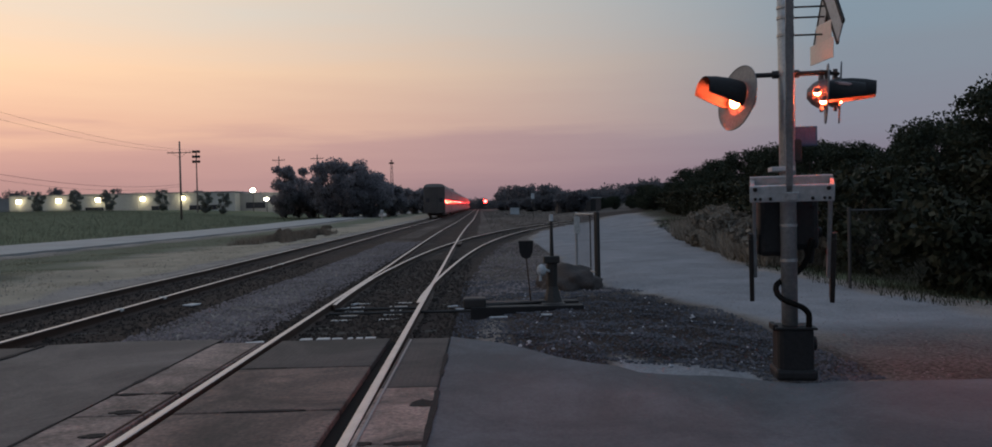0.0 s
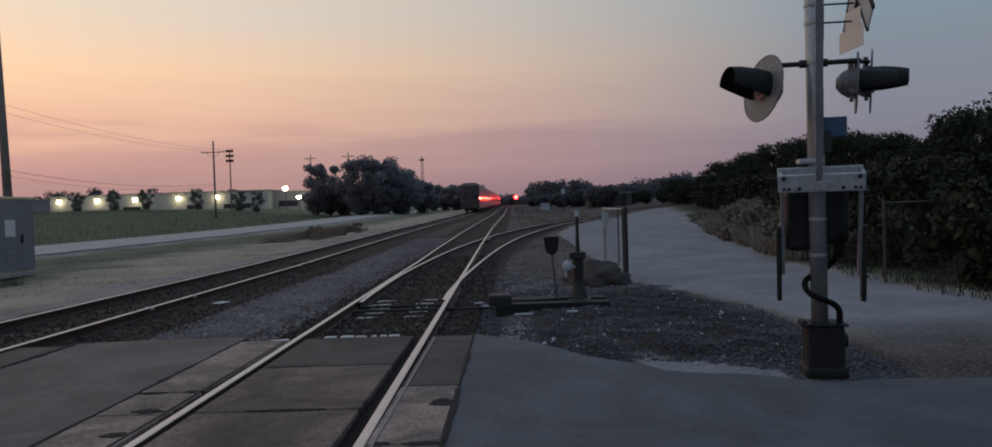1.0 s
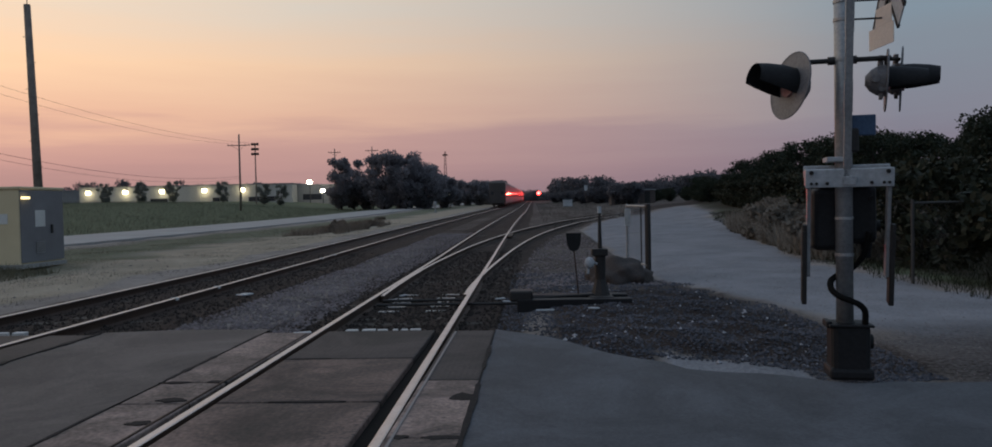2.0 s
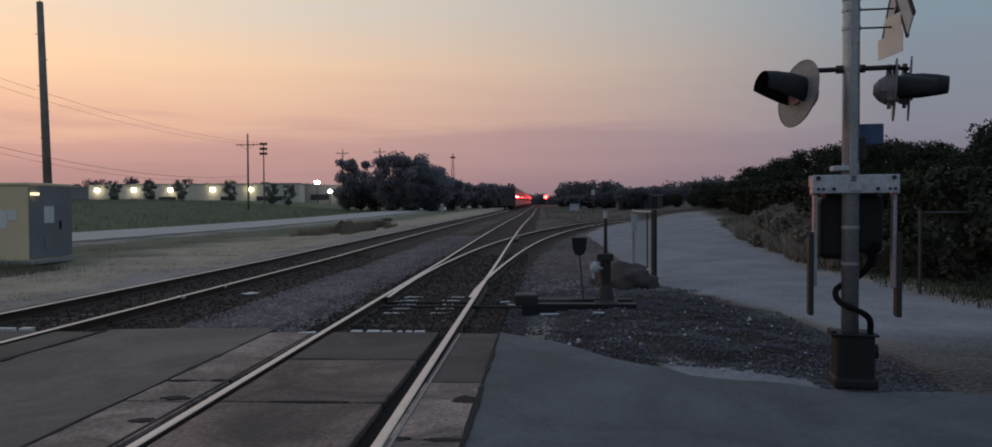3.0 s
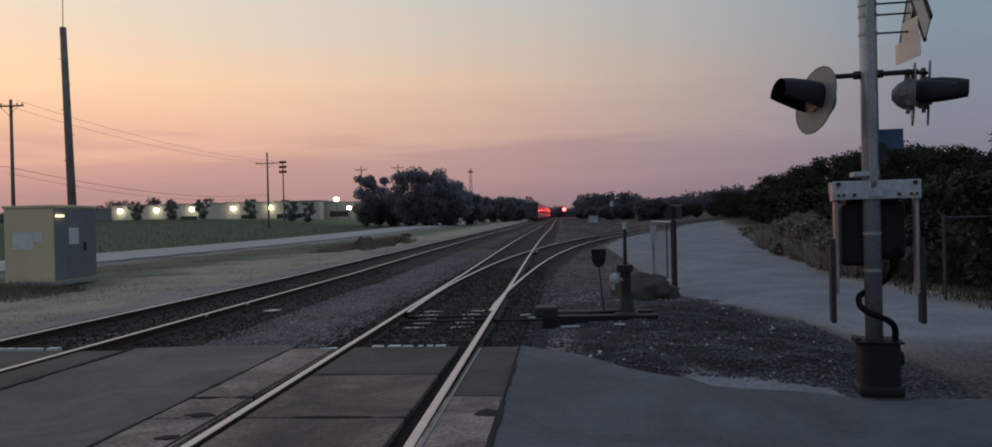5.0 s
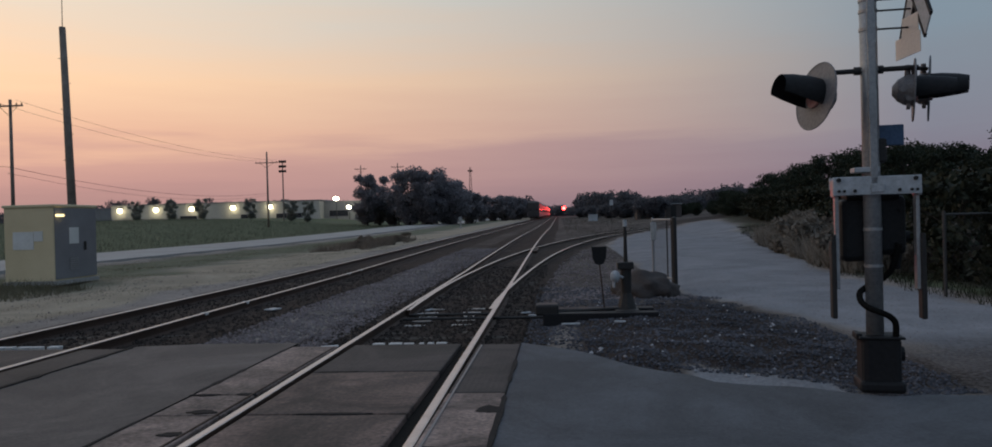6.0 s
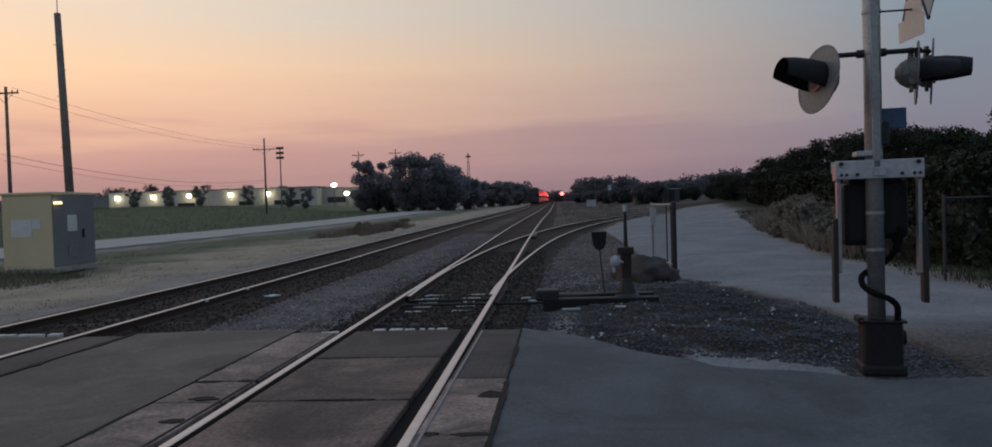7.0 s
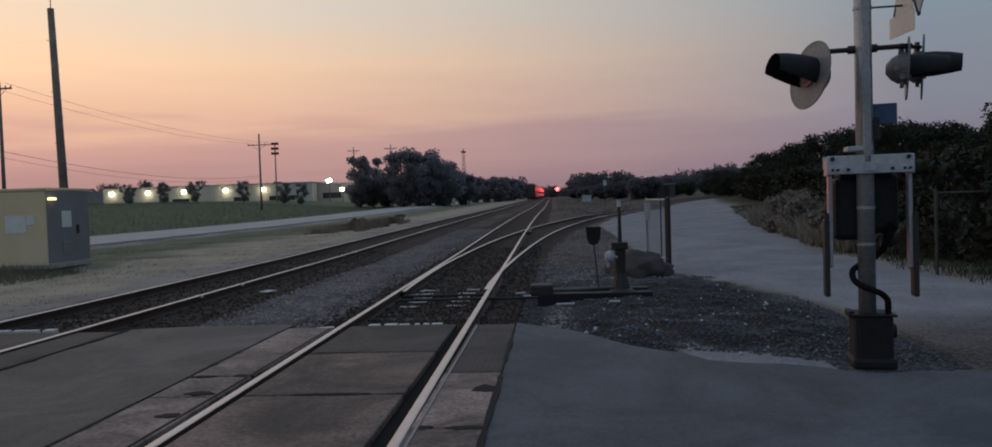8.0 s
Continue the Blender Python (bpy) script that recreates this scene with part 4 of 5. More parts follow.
part("handle", box(bmesh.new(), 0.873, 0.92, 0.5, 0.56, 0.95, 1.2, 0.006), DARKSTEEL, door)
for k in range(6):
    part("vent_slat", box(bmesh.new(), 0.873, 0.89, -0.2, 0.2, 0.40 + 0.06 * k, 0.435 + 0.06 * k, 0.004), GALV, door)
bm = box(bmesh.new(), 0.873, 0.98, -0.80, -0.55, 1.93, 2.0, 0.01)
part("lamp", bm, glow("cabinet_lamp_lit", (1.0, 0.8, 0.4), 2.2), cab, "small lit cabinet lamp")


def utility_pole(x, y, top, r, arms, label, lean=(0, 0), name="utility_pole"):
    g = height(x, y)
    p = thing(name, pose(x, y, g - 0.2), label, "utility pole")
    part("pole", rod(bmesh.new(), (0, 0, 0), (lean[0], lean[1], top - g + 0.2), r, r * 0.68, 14), POLE, p, smooth=True)
    for z, w in arms:
        t = (z - g) / (top - g)
        c = (lean[0] * t, lean[1] * t)
        bm = box(bmesh.new(), c[0] - w / 2, c[0] + w / 2, c[1] - r - 0.10, c[1] - r, z - g, z - g + 0.13, 0.01)
        arm = part("crossarm", bm, POLE, p)
        for s in (-0.46, -0.28, 0.28, 0.46):
            part("insulator", rod(bmesh.new(), (c[0] + s * w, c[1] - r - 0.05, z - g + 0.13), (c[0] + s * w, c[1] - r - 0.05, z - g + 0.3), 0.05, 0.035, 8), DARKSTEEL, arm)
        for s in (-1, 1):
            part("brace", rod(bmesh.new(), (c[0] + s * w * 0.3, c[1] - r - 0.05, z - g), (c[0], c[1] - r - 0.03, z - g - 0.7), 0.02, 0.02, 6), DARKSTEEL, p)
    return p


big = utility_pole(-19.98, 31.0, 9.85, 0.185, [], "thick bare wooden pole with a thin aerial on top", (-0.28, 0))
part("aerial", rod(bmesh.new(), (-0.28, 0, 9.9), (-0.25, 0, 12.6), 0.018, 0.012, 8), DARKSTEEL, big)
for k in range(7):
    z = 2.6 + 1.05 * k
    part("step", rod(bmesh.new(), (-0.03 * z - 0.05, 0, z), (-0.03 * z + (0.24 if k % 2 else -0.24), 0, z), 0.012, 0.012, 6), DARKSTEEL, big)
utility_pole(-43.05, 59.0, 11.9, 0.16, [(11.5, 2.4)], "wooden utility pole with one crossarm")
utility_pole(-45.4, 120.0, 12.9, 0.17, [(11.3, 3.6)], "wooden utility pole with a wide crossarm")
for x, y, top in ((-41.9, 165.0, 13.65), (-32.9, 160.0, 13.5)):
    utility_pole(x, y, top, 0.14, [(top - 0.7, 2.6)], "distant wooden utility pole with a crossarm")


kiosk = thing("trackside_post", pose(-13.6, 108, height(-13.6, 108)), "small grey trackside post with a box head", "post")
part("post", rod(bmesh.new(), (0, 0, -0.1), (0, 0, 1.3), 0.10, 0.09, 10), GALV, kiosk)
part("box_head", box(bmesh.new(), -0.22, 0.22, -0.16, 0.16, 0.95, 1.55, 0.04), GALV, kiosk)
part("footing", box(bmesh.new(), -0.3, 0.3, -0.3, 0.3, -0.1, 0.12, 0.02), STREET, kiosk)


HUTPAINT = mat("brown_hut_paint", (0.055, 0.042, 0.038), (0.10, 0.078, 0.07), 0.7, big=0.6)


def trackside_hut(x, y, w, h, turn):
    o = thing("trackside_hut", pose(x, y, height(x, y), 0, 0, turn), "brown steel trackside hut below the trees", "hut", "trackside huts")
    part("wall", box(bmesh.new(), -w / 2, w / 2, -0.9, 0.9, -0.2, h, 0.02), HUTPAINT, o)
    part("roof", box(bmesh.new(), -w / 2 - 0.12, w / 2 + 0.12, -1.05, 1.05, h, h + 0.12, 0.03), GALV, o, "pale metal roof")
    part("door", box(bmesh.new(), -0.4, 0.4, -0.94, -0.905, 0.05, h - 0.2, 0.01), DARKSTEEL, o)


for hx, hy, hw, hh, turn in ((12.5, 120.0, 1.9, 1.9, 6), (17.4, 122.0, 2.4, 2.0, -4)):
    trackside_hut(hx, hy, hw, hh, turn)
plate_post = thing("line_sign", pose(8.6, 130, height(8.6, 130)), "small white sign on a thin trackside post", "sign")
part("post", rod(bmesh.new(), (0, 0, -0.1), (0, 0, 3.6), 0.05, 0.05, 8), DARKSTEEL, plate_post)
part("plate", box(bmesh.new(), -0.28, 0.28, -0.08, -0.05, 2.7, 3.6, 0.01), WHITE, plate_post, "blank white plate")
white_box = thing("equipment_box", pose(6.0, 140, height(6.0, 140)), "low white equipment box beside the main line", "box")
part("body", box(bmesh.new(), -0.8, 0.8, -0.5, 0.5, -0.1, 1.1, 0.03), WHITE, white_box)
part("lid", box(bmesh.new(), -0.86, 0.86, -0.56, 0.56, 1.1, 1.2, 0.02), WHITE, white_box)


def mast_lamp(x, y, top, label):
    g = height(x, y)
    p = thing("floodlight_mast", pose(x, y, g - 0.2), label, "floodlight mast")
    part("pole", rod(bmesh.new(), (0, 0, 0), (0, 0, top - g + 0.2), 0.16, 0.10, 10), POLE, p)
    for z in (top - 0.2, top - 1.2, top - 2.2):
        for dx in (-0.55, 0.0, 0.55):
            part("floodlight", box(bmesh.new(), dx - 0.22, dx + 0.22, -0.3, 0.1, z - g, z - g + 0.5, 0.05), DARKSTEEL, p)
    return p


mast_lamp(-57.2, 160.0, 14.7, "tall unlit floodlight mast with three banks of lamps")


def lattice(x, y, top):
    g = height(x, y)
    p = thing("lattice_mast", pose(x, y, g), "distant steel lattice mast with aerials", "mast")
    bm = bmesh.new()
    n = 14
    for k in range(n):
        z0, z1 = (top - g) * k / n, (top - g) * (k + 1) / n
        w0, w1 = 0.9 - 0.7 * k / n, 0.9 - 0.7 * (k + 1) / n
        c0, c1 = [(-w0, -w0), (w0, -w0), (w0, w0), (-w0, w0)], [(-w1, -w1), (w1, -w1), (w1, w1), (-w1, w1)]
        for i in range(4):
            rod(bm, (*c0[i], z0), (*c1[i], z1), 0.06, 0.06, 4)
            rod(bm, (*c0[i], z0), (*c1[(i + 1) % 4], z1), 0.04, 0.04, 4)
    part("tower", bm, DARKSTEEL, p)
    part("platform", box(bmesh.new(), -0.9, 0.9, -0.9, 0.9, top - g - 1.6, top - g - 1.1, 0.05), DARKSTEEL, p)


lattice(-33.5, 300.0, 21.5)


def wire(name, a, b, sag, r=0.016):
    pts = [Vector(a).lerp(Vector(b), k / 14) - Vector((0, 0, sag * 4 * (k / 14) * (1 - k / 14))) for k in range(15)]
    bm = tube(bmesh.new(), pts, r, 5)
    return tagged(new(name, mesh_of(name, bm, BLACK)), "thin sagging overhead wire between poles", "wire", "overhead wires")


wire("overhead_wire", (-43.4, 58.9, 6.6), (-45.4, 119.9, 6.4), 1.2, 0.018)
wire("overhead_wire", (-43.4, 58.9, 6.1), (-45.4, 119.9, 6.1), 1.3, 0.013)
wire("overhead_wire", (-44.4, 58.8, 11.8), (-47.0, 119.8, 11.5), 0.9, 0.012)
wire("overhead_wire", (-42.4, 58.8, 11.8), (-43.8, 119.8, 11.5), 0.9, 0.012)
wire("overhead_wire", (-60.0, 20.0, 7.2), (-43.4, 58.9, 6.6), 0.6, 0.014)


# ---------------------------------------------------------------- warehouses and their lamps
def warehouse(x0, x1, y, depth, z0, z1, material, label, bays=0):
    w = thing("warehouse", Matrix(), label, "building")
    n = max(1, bays)
    for k in range(n):
        a, b = x0 + (x1 - x0) * k / n, x0 + (x1 - x0) * (k + 1) / n
        part("wall_panel", box(bmesh.new(), a + 0.02, b - 0.02, y, y + 0.3, z0 - 2, z1, 0.02), material, w)
    part("shell", box(bmesh.new(), x0, x1, y + 0.3, y + depth, z0 - 2, z1 - 0.1), material, w)
    part("roof", box(bmesh.new(), x0 - 0.2, x1 + 0.2, y - 0.15, y + depth + 0.2, z1, z1 + 0.3, 0.03), WALLD, w, "flat roof edge")
    return w


def opening(w, x0, x1, y, z0, z1, label):
    o = part("window", box(bmesh.new(), x0, x1, y - 0.05, y - 0.01, z0, z1), GLASSD, w, label)
    part("frame", box(bmesh.new(), x0 - 0.08, x1 + 0.08, y - 0.03, y - 0.004, z0 - 0.08, z1 + 0.08), WALLD, o)


wa = warehouse(-118.5, -62.0, 200, 40, 2.3, 7.4, WALL, "long pale warehouse with lit wall lamps", 7)
wb = warehouse(-62.0, -45.0, 204, 36, 2.3, 7.0, WALLD, "grey warehouse wing with a dark roof", 3)
wc = warehouse(-150.0, -119.0, 212, 40, 2.3, 7.0, WALLD, "grey warehouse beyond the pale one", 3)
for a, b in ((-99.5, -95.0), (-83.0, -79.0), (-73.5, -66.5)):
    opening(wa, a, b, 200, 3.2, 4.3, "dark loading opening")
opening(wb, -60.5, -55.5, 204, 3.3, 4.8, "dark wide window")


def wall_lamp(x, y, z, s=0.55):
    o = thing("wall_lamp", pose(x, y, z), "lit wall lamp on the warehouse", "lamp", "warehouse lamps")
    part("housing", box(bmesh.new(), -s, s, 0, 0.3, s * 0.8, s * 1.1, 0.03), DARKSTEEL, o)
    part("glass", box(bmesh.new(), -s * 0.9, s * 0.9, -0.25, 0.28, -s * 0.8, s * 0.8, 0.1), GLOW_WARM, o, "glowing lamp glass")
    l = bpy.data.lights.new("wall_lamp_light", "POINT")
    l.energy, l.color, l.shadow_soft_size = 110, (1.0, 0.85, 0.52), 0.4
    new("wall_lamp_light", l).location = (x, y - 1.4, z - 0.4)


for x in (-115.9, -106.0, -96.2, -85.0, -75.0):
    wall_lamp(x, 199.6, 6.15)


def street_lamp(x, y, z, s, r=0.4):
    g = height(x, y)
    o = thing("street_lamp", pose(x, y, g), "lit street lamp on a tall pole", "lamp", "street lamps")
    part("pole", rod(bmesh.new(), (0, 0, 0), (0, 0, z - g + 0.3), 0.11, 0.08, 10), DARKSTEEL, o)
    bm = bmesh.new()
    bmesh.ops.create_uvsphere(bm, u_segments=14, v_segments=8, radius=r, matrix=Matrix.Translation((0, -0.5, z - g)) @ Matrix.Diagonal((1, 1, 0.7, 1)))
    part("globe", bm, GLOW_WHITE, o, "glowing lamp head")
    part("arm", rod(bmesh.new(), (0, 0, z - g + 0.3), (0, -0.5, z - g + 0.25), 0.05, 0.05, 6), DARKSTEEL, o)


street_lamp(-57.1, 199.0, 7.75, 1.0, 0.7)
street_lamp(-54.3, 201.0, 5.5, 1.0, 0.6)
street_lamp(-17.7, 166.0, 3.5, 1.0, 0.22)


# ---------------------------------------------------------------- plants
def leaf_cloud(centres, radii, per, size, flat=0.8):
    """Many small leaves, as crossed flakes scattered through clumps."""
    centres, radii = np.asarray(centres), np.asarray(radii)
    n = len(centres) * per
    d = rng.normal(size=(n, 3))
    d /= np.linalg.norm(d, axis=1)[:, None]
    rad = rng.random(n) ** 0.45
    c = np.repeat(centres, per, 0) + d * (rad * np.repeat(radii, per))[:, None] * (1, 1, flat)
    u = rng.normal(size=(n, 3))
    u /= np.linalg.norm(u, axis=1)[:, None]
    w = np.cross(u, rng.normal(size=(n, 3)))
    w /= np.linalg.norm(w, axis=1)[:, None] + 1e-9
    s = (size * rng.uniform(0.6, 1.4, n))[:, None]
    v = np.stack([c - u * s, c + w * s * 0.55, c + u * s, c - w * s * 0.55], 1).reshape(-1, 3)
    return v, np.arange(4 * n).reshape(n, 4)


def tree(h, spread, clumps, per, leaf, material, label, low=0.25, name="tree"):
    """A tapered trunk with limbs, and a ragged crown of clumped leaves."""
    t = thing(name, Matrix(), label, name)
    bm = bmesh.new()
    pts = [Vector((rng.normal(0, 0.04) * h * k / 5, rng.normal(0, 0.04) * h * k / 5, h * 0.8 * k / 5)) for k in range(6)]
    for k, (a, b) in enumerate(zip(pts, pts[1:])):
        rod(bm, a, b, h * 0.022 * (1 - k / 6), h * 0.022 * (1 - (k + 1) / 6), 8)
    cs, rs = [], []
    for k in range(clumps):
        a = k * 2.4 + rng.normal(0, 0.3)
        f = rng.random()
        z = h * (low + (0.93 - low) * f)
        env = spread * math.sin(math.pi * min(0.98, 0.18 + 0.8 * (1 - f))) ** 0.7
        r = env * rng.uniform(0.35, 0.95)
        c = Vector((math.cos(a) * r, math.sin(a) * r, z))
        cs.append(c)
        rs.append(spread * rng.uniform(0.22, 0.42))
        if k % 2 == 0:
            s = pts[min(5, max(1, int(5 * (f * 0.7 + 0.1))))]
            rod(bm, s, c, h * 0.008, h * 0.003, 5)
    part("trunk", bm, BARK, t)
    v, f = leaf_cloud(cs, rs, per, leaf)
    part("crown", soup("crown", v, f, material), None, t, "ragged leafy crown")
    return t


def set_out(proto, places, size=lambda x, y: 1.0):
    for k, (x, y, a) in enumerate(places):
        m = pose(x, y, height(x, y) - 0.1, 0, 0, a) @ Matrix.Scale(size(x, y), 4)
        if k == 0:
            proto.matrix_basis = m
        else:
            copy_thing(proto, m)


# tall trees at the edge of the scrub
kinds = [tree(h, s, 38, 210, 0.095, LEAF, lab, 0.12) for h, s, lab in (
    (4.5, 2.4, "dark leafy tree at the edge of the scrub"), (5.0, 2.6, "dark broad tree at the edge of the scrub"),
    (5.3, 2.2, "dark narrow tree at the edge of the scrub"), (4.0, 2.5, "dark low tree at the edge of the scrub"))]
spots = [[] for _ in kinds]
k = 0
for row, x0 in enumerate((22.5, 26.5)):
    y = 14.0 + row * 1.5
    while y < 170:
        spots[k % 4].append((x0 + rng.normal(0, 0.9), y + rng.normal(0, 0.6), rng.uniform(0, 360)))
        y += 3.1 + 0.018 * y
        k += 1 + int(rng.random() < 0.4)
spots[2] += [(17.2, 24.5, 40), (19.0, 25.0, 120)]
spots[1] += [(19.2, 27.5, 200)]
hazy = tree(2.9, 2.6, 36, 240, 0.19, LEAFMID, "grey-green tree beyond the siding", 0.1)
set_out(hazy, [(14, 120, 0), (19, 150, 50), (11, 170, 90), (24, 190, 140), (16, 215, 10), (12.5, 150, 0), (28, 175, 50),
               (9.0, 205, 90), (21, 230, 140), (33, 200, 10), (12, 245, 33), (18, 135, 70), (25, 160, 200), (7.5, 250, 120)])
for proto, pl in zip(kinds, spots):
    # the wood grows lower towards the far end of the siding
    set_out(proto, pl, lambda x, y: (1.0 - 0.05 * smooth(29, 36, y) + 0.11 * smooth(50, 68, y)) * (1 - 0.62 * smooth(62, 135, y)))

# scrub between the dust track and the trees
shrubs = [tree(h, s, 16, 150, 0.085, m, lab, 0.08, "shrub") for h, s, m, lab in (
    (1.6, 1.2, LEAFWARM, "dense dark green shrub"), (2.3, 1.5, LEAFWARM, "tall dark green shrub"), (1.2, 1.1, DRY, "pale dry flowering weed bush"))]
for si, s in enumerate(shrubs):
    pl = []
    for _ in range(85 if si < 2 else 24):
        y = 12 + 75 * rng.random() ** 1.3
        x = rng.uniform(7.5, 21) if si < 2 else rng.uniform(8.6, 11.5)
        if si == 2:
            x, y = 0.0, rng.uniform(20, 38)
        if si < 2 and y < 20:
            x = max(x, 8.2)
        x = max(x, track_right(y) + (rng.uniform(0.7, 2.8) if si == 2 else 3.6 if y > 17 else 1.6))
        pl.append((x, y, rng.uniform(0, 360)))
    set_out(s, pl)


def blades(name, n, xr, yr, hgt, material, label, keep=None):
    px, py = rng.uniform(*xr, n), rng.uniform(*yr, n)
    if keep:
        ok = np.array([keep(a, b) for a, b in zip(px, py)])
        px, py = px[ok], py[ok]
    n = len(px)
    z = np.array([height(a, b) for a, b in zip(px, py)]) - 0.02
    h = rng.uniform(*hgt, n)
    a = rng.uniform(0, 6.28, n)
    w = 0.006 + 0.016 * h
    lean = rng.normal(0, 0.35, (n, 2)) * h[:, None]
    p = np.stack([px, py, z], 1)
    d = np.stack([np.cos(a) * w, np.sin(a) * w, np.zeros(n)], 1)
    tip = p + np.stack([lean[:, 0], lean[:, 1], h], 1)
    v = np.stack([p - d, p + d, tip], 1).reshape(-1, 3)
    return tagged(new(name, soup(name, v, np.arange(3 * n).reshape(n, 3), material)), label, "grass", kind="stuff")


patchy = lambda x, y: noise.noise(Vector((x * 0.5, y * 0.35, 2))) > 0.02
blades("dry_grass", 42000, (-20.6, -8.9), (10, 60), (0.025, 0.085), GRASSB, "patchy dry grass on the dirt verge", lambda x, y: patchy(x, y) or x < -15)
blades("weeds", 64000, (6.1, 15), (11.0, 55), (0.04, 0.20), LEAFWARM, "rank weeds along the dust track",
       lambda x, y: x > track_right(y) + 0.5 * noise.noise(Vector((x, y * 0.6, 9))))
blades("weeds", 26000, (6.8, 12), (19, 40), (0.25, 0.95), DRY, "dry pale weeds along the dust track", lambda x, y: track_right(y) + 0.35 * noise.noise(Vector((x, y * 0.6, 9))) < x < track_right(y) + 2.4)
blades("field_grass", 40000, (-75, -29), (25, 150), (0.15, 0.5), leafy("field_blade", (0.070, 0.078, 0.054), (0.112, 0.122, 0.084), 0.15, 0.3), "rough green field grass")
blades("weeds", 7000, (0.6, 12), (44, 240), (0.1, 0.35), LEAFWARM, "rank weeds between the siding and the main line",
       lambda x, y: not track_left(y) - 0.4 < x < track_right(y))
blades("dry_grass", 2500, (-15.8, -13.0), (17.5, 21), (0.05, 0.35), GRASSB, "grass round the cabinet")

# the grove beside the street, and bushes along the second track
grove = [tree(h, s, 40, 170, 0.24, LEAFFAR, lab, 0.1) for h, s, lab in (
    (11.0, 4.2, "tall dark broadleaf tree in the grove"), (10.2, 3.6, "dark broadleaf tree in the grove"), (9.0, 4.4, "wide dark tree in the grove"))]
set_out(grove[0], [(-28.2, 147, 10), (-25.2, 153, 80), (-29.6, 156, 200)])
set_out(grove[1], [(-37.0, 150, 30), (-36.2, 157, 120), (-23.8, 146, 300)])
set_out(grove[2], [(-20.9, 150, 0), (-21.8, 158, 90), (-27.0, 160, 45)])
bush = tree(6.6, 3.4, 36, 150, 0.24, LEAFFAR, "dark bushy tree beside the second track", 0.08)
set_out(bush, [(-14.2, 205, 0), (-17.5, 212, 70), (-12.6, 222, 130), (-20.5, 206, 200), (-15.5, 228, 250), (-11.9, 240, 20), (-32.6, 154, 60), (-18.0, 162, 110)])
# leaf colour lightened to carry the glare veiling these distant trees
young = tree(4.4, 1.5, 34, 120, 0.12, leafy("veiled_leaf", (0.15, 0.16, 0.14), (0.27, 0.275, 0.24), 0.5, 0.5), "young tree planted before the warehouse", 0.1)
set_out(young, [(-81.6, 160, 0), (-74.9, 160, 90), (-64.3, 160, 40), (-55.5, 160, 140), (-52.0, 160, 220), (-39.5, 158, 10), (-37.0, 172, 70), (-92, 165, 300)])


clump = tree(0.55, 0.9, 18, 190, 0.045, BROWNWEED, "brown dry weed clump on the dirt verge", 0.05, "weed_clump")
set_out(clump, [(-11.2 - 0.05 * k + 0.5 * math.sin(5 * k), 44 + 1.3 * k, 47 * k) for k in range(9)]
        + [(-16.0, 63.5, 0), (-14.8, 61, 80), (-15.0, 76, 200)], lambda x, y: 0.75 + 0.6 * abs(noise.noise(Vector((x, y, 0)))))
blades("weeds", 9000, (-13.4, -10.2), (41, 60), (0.12, 0.5), BROWNWEED, "brown dry weeds beside the second track",
       lambda x, y: noise.noise(Vector((x * 0.6, y * 0.25, 4))) > -0.1)


def far_woods():
    cs, rs = [], []
    for k in range(330):
        x = rng.uniform(8.5, 150)
        y = 290 + 0.25 * abs(x - 40) + rng.uniform(0, 40)
        top = rise(y) + rng.uniform(4.6, 7.6) + 1.0 * math.sin(x * 0.11) + 0.03 * x
        for z in np.arange(rise(y) + 1, top, 2.2):
            cs.append((x + rng.normal(0, 1), y, z))
            rs.append(rng.uniform(1.6, 3.0))
    for k in range(240):
        x = rng.uniform(-330, -10)
        y = 300 + rng.uniform(0, 60)
        top = rise(y) + (rng.uniform(6, 8.5) if x < -60 else rng.uniform(4.5, 8))
        for z in np.arange(rise(y) + 1.5, top, 2.6):
            cs.append((x + rng.normal(0, 1.5), y, z))
            rs.append(rng.uniform(1.8, 3.6))
    for x0 in (-226, -200, -178, -150, -120):
        for k in range(9):
            x, y, top = x0 + rng.normal(0, 4.5), 330 + rng.uniform(0, 12), rng.uniform(11, 13.6) - 0.02 * abs(x0 + 178)
            for z in np.arange(3, top, 2.4):
                cs.append((x, y, z))
                rs.append(rng.uniform(1.8, 3.2))
    for k in range(60):
        x, y = rng.uniform(-45, 30), rng.uniform(575, 620)
        for z in np.arange(2.5, rng.uniform(7, 10), 2.2):
            cs.append((x, y, z))
            rs.append(rng.uniform(2.0, 3.5))
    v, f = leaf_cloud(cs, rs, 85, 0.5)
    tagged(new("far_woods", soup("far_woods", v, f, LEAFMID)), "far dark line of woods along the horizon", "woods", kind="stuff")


far_woods()

stones("gravel", 170, (-0.3, 3.0), (7.4, 15), (0.012, 0.032), leafy("pale_chip", (0.26, 0.26, 0.28), (0.46, 0.46, 0.48), 1.5), "scattered pale chips among the dark ballast",
       lambda x, y: y > paved_edge(x) + 0.1)

# ---------------------------------------------------------------- far block signal
sx, sy = 3.35, 520.0
sg = height(sx, sy)
far_signal = thing("block_signal", pose(sx, sy, sg), "railway block signal showing red", "signal")
LIT = 7.35 - sg
part("mast", rod(bmesh.new(), (0, 0, 0), (0, 0, LIT + 0.6), 0.12, 0.12, 10), DARKSTEEL, far_signal)
bm = box(bmesh.new(), -1.25, 1.25, -0.05, 0.1, LIT - 1.8, LIT + 1.4, 0.05)
part("backboard", bm, BLACK, far_signal)
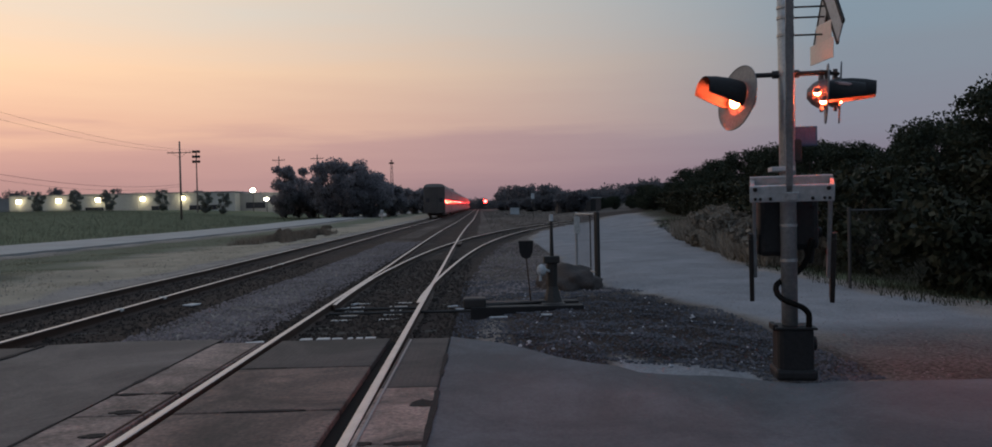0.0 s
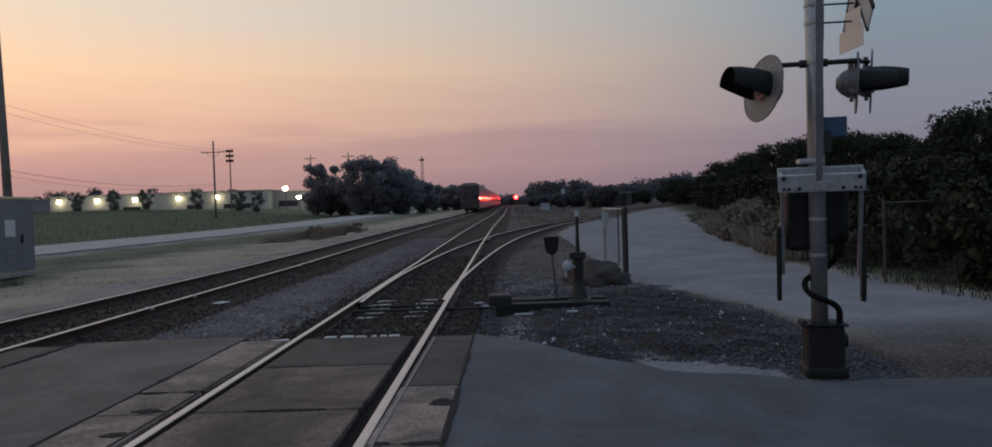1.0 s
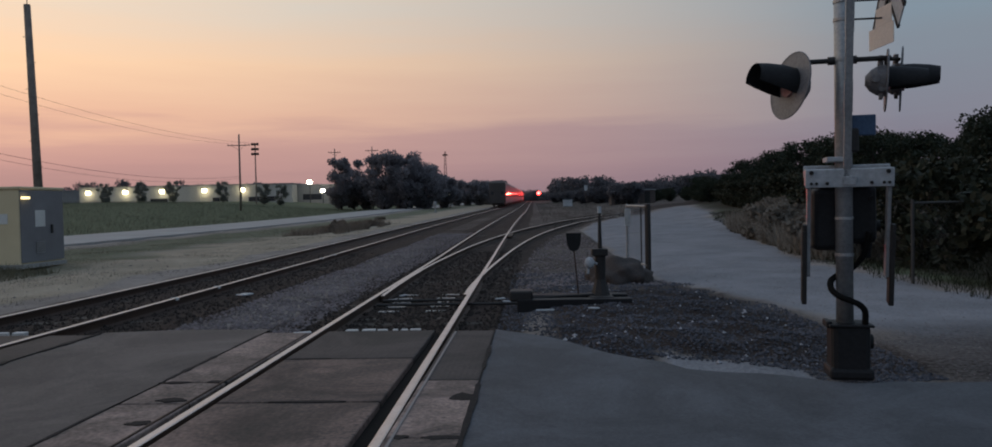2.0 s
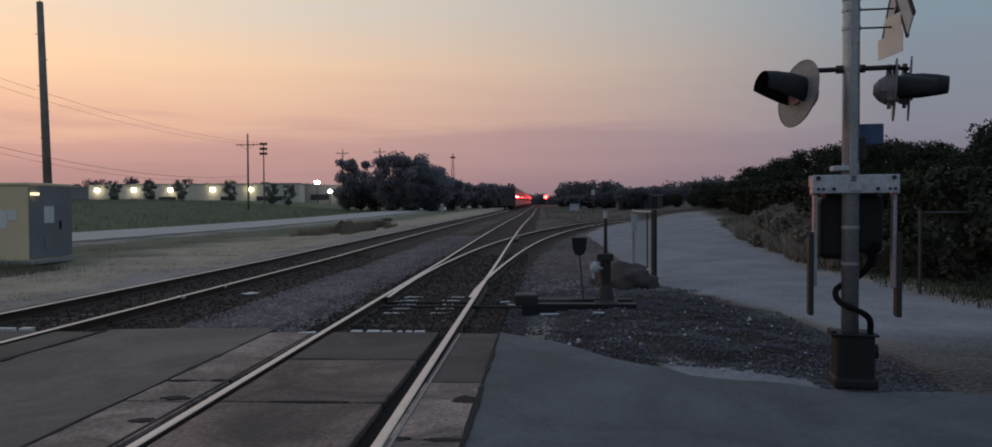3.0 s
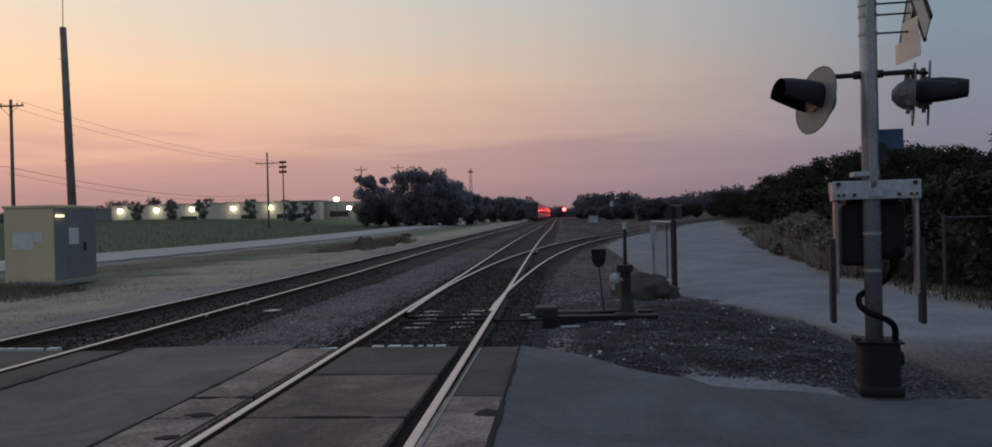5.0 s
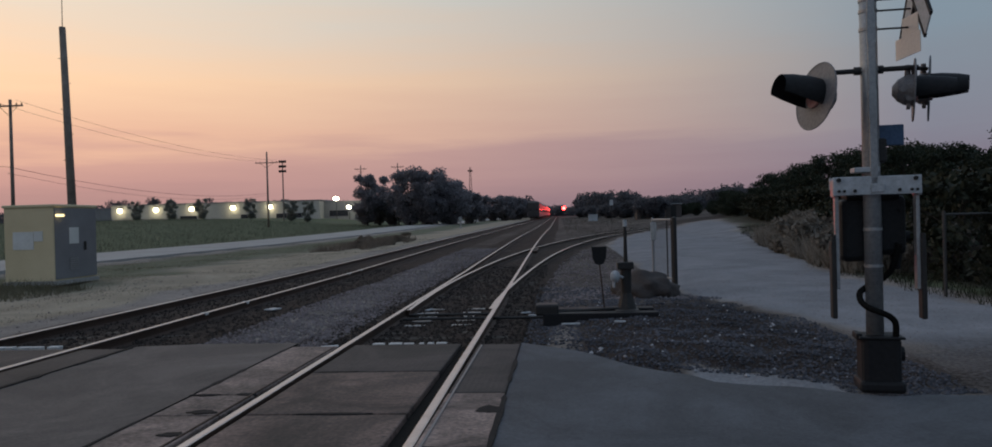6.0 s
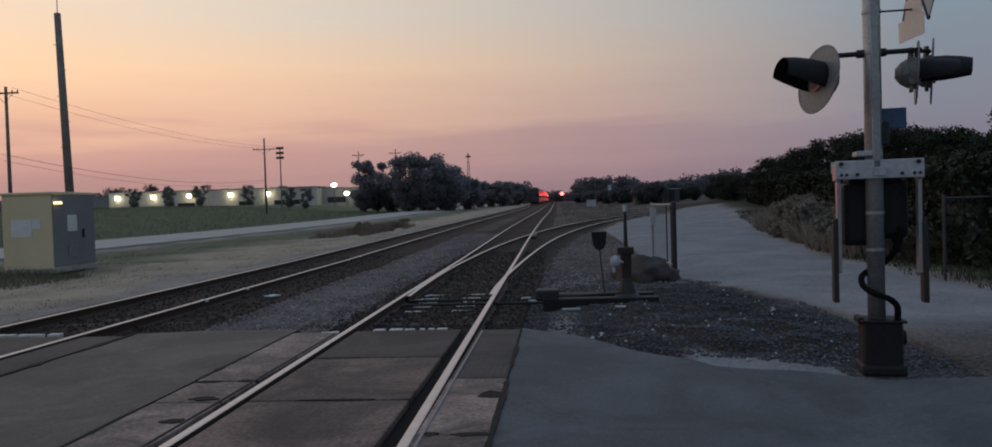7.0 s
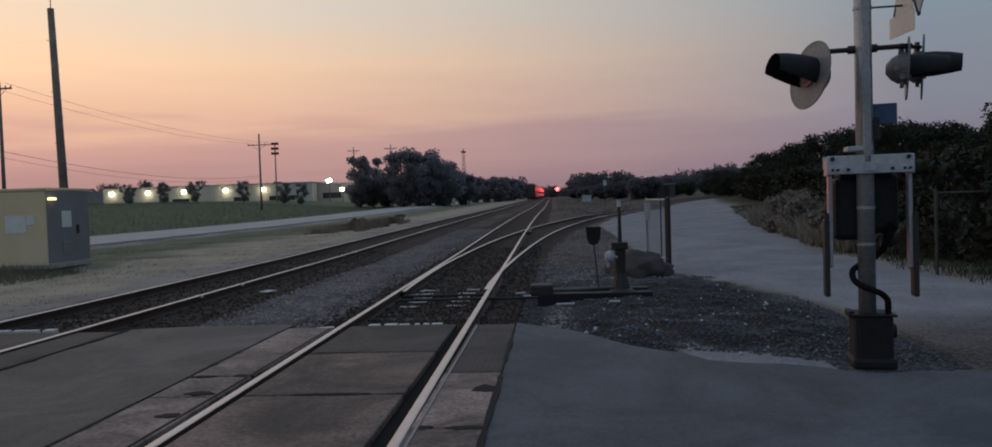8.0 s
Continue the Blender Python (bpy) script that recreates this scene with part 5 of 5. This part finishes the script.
# glowing disc far wider than a lamp: its glare is built into the shape
part("lamp", turned_disc(bmesh.new(), (0, -0.12, LIT), (0, 1, 0), 1.15, 0.1), GLOW_RED, far_signal, "lit red signal disc, oversized to show glare")
part("hood", box(bmesh.new(), -0.9, 0.9, -0.6, -0.05, LIT + 0.95, LIT + 1.0, 0.01), BLACK, far_signal)
l = bpy.data.lights.new("signal_light", "SPOT")
l.spot_size, l.spot_blend = radians(14), 0.6
l.energy, l.color, l.shadow_soft_size = 75000, (1.0, 0.04, 0.03), 0.6
new("signal_light", l).matrix_basis = look((sx, sy - 1.0, sg + LIT), (-5.0, 150, 3.2))


# ---------------------------------------------------------------- the train
def passenger_car(length, top, label):
    """A tall silver coach with its rear end at local y = 0, running along +y on the rails at z = 0."""
    c = thing("passenger_car", Matrix(), label, "train car", "train")
    w = 1.54
    bm = bmesh.new()
    prof = [(-w, 0.75), (-w, top - 0.55), (-w * 0.93, top - 0.25), (-w * 0.7, top - 0.06), (-w * 0.3, top), (w * 0.3, top), (w * 0.7, top - 0.06), (w * 0.93, top - 0.25), (w, top - 0.55), (w, 0.75)]
    f = bm.faces.new([bm.verts.new((x, 0.3, z)) for x, z in prof])
    for v in bmesh.ops.extrude_face_region(bm, geom=[f])["geom"]:
        if isinstance(v, bmesh.types.BMVert):
            v.co.y += length - 0.6
    part("body", bm, CARSIDE, c)
    n = int((length - 3) / 1.55)
    for s in (-1, 1):
        for k in range(n):
            o = part("window", COACH_WINDOW, None, c)
            o.matrix_basis = pose(s * (w + 0.004), 1.6 + (length - 3.2) * k / (n - 1), 0)
        for z in (1.55, 3.3):
            part("side_rib", box(bmesh.new(), s * w - 0.006, s * w + 0.006, 0.4, length - 0.4, z, z + 0.09), CARSIDE, c)
    bm = box(bmesh.new(), -w + 0.02, w - 0.02, 0.24, 0.298, 0.8, top - 0.45, 0.02)
    part("end_wall", bm, CARDARK, c, "dark grimy end wall")
    part("end_door", box(bmesh.new(), -0.42, 0.42, 0.12, 0.238, 1.2, 3.3, 0.03), CARDARK, c)
    for s in (-1, 1):
        part("end_window", box(bmesh.new(), s * 0.95 - 0.25, s * 0.95 + 0.25, 0.222, 0.238, 2.3, 2.9, 0.01), GLASSD, c)
        part("grab_rail", rod(bmesh.new(), (s * 1.35, 0.16, 1.0), (s * 1.35, 0.16, 2.4), 0.02, 0.02, 6), CARDARK, c)
    for yy in (0.0, length):
        part("coupler", box(bmesh.new(), -0.12, 0.12, yy - 0.35, yy + 0.35, 0.72, 0.95, 0.03), CARDARK, c)
    part("underframe", box(bmesh.new(), -1.2, 1.2, 4.6, length - 4.6, 0.35, 0.74, 0.05), CARDARK, c)
    axles = []
    for ty in (2.6, length - 2.6):
        part("bogie_frame", box(bmesh.new(), -1.1, 1.1, ty - 1.5, ty + 1.5, 0.42, 0.73, 0.08), CARDARK, c)
        for dy in (-1.25, 1.25):
            bm = rod(bmesh.new(), (-0.98, 0, 0), (0.98, 0, 0), 0.08, 0.08, 10)
            for s in (-1, 1):
                rod(bm, (s * 0.72, 0, 0), (s * 0.85, 0, 0), 0.42, 0.42, 20)
                rod(bm, (s * 0.68, 0, 0), (s * 0.72, 0, 0), 0.45, 0.45, 20)
                for a in range(4):
                    rod(bm, (s * 0.86, 0.22 * math.cos(a * 1.57), 0.22 * math.sin(a * 1.57)), (s * 0.88, 0.22 * math.cos(a * 1.57), 0.22 * math.sin(a * 1.57)), 0.05, 0.05, 6)
            o = part("wheelset", bm, RUST, c)
            o.matrix_basis = pose(0, ty + dy, 0.425)
            axles.append((o, ty + dy))
    return c, axles


COACH_WINDOW = mesh_of("window", box(bmesh.new(), -0.005, 0.005, -0.62, 0.62, 2.0, 2.72, 0.002), COACHGLASS)
CARS = []
at = 0.0
for n in range(10):
    length, top = (25.9, 4.95) if n < 8 else (21.0, 4.5)
    car, axles = passenger_car(length, top, "dull silver coach at the tail of the train" if n == 0 else "dull silver coach with a row of glossy windows")
    CARS.append((car, axles, at))
    at += length + 0.5

TAIL, SPEED = 113.0, 16.0


def motions():
    # the train rolls away up the second track
    for car, axles, offset in CARS:
        rows = []
        for k in range(17):
            y = TAIL + offset + SPEED * k * 0.5
            rows.append((k * 0.5, pose(WEST + sway(y), y, rise(y), 0.3 if y < 390 else 0, 0, 0)))
        walk(car, rows)
        for o, ay in axles:
            walk(o, [(k / 30, pose(0, ay, 0.425, -math.degrees(SPEED / 30 / 0.425) * k)) for k in range(241)])
    # added shutters stand open while the alarm lasts, then hide the still-lit lamps
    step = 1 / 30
    for cover, hinge, axis, sign_, early in SHUTTERS:
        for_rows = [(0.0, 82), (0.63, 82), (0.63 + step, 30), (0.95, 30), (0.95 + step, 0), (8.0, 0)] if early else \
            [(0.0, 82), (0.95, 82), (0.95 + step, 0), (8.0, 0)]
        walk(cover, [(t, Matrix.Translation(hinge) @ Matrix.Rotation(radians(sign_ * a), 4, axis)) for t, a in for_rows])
    # the gate arm finishes its rise
    px, py, pz = GATE_PIVOT
    walk(gate_arm, [(t, pose(px, py, pz, a, 0, -0.38 * a)) for t, a in ((0.0, 26), (0.5, 24), (1.0, 20), (1.5, 15.5), (2.0, 11), (2.5, 4.5), (2.9, 0.6), (3.2, 0), (8.0, 0))])


motions()
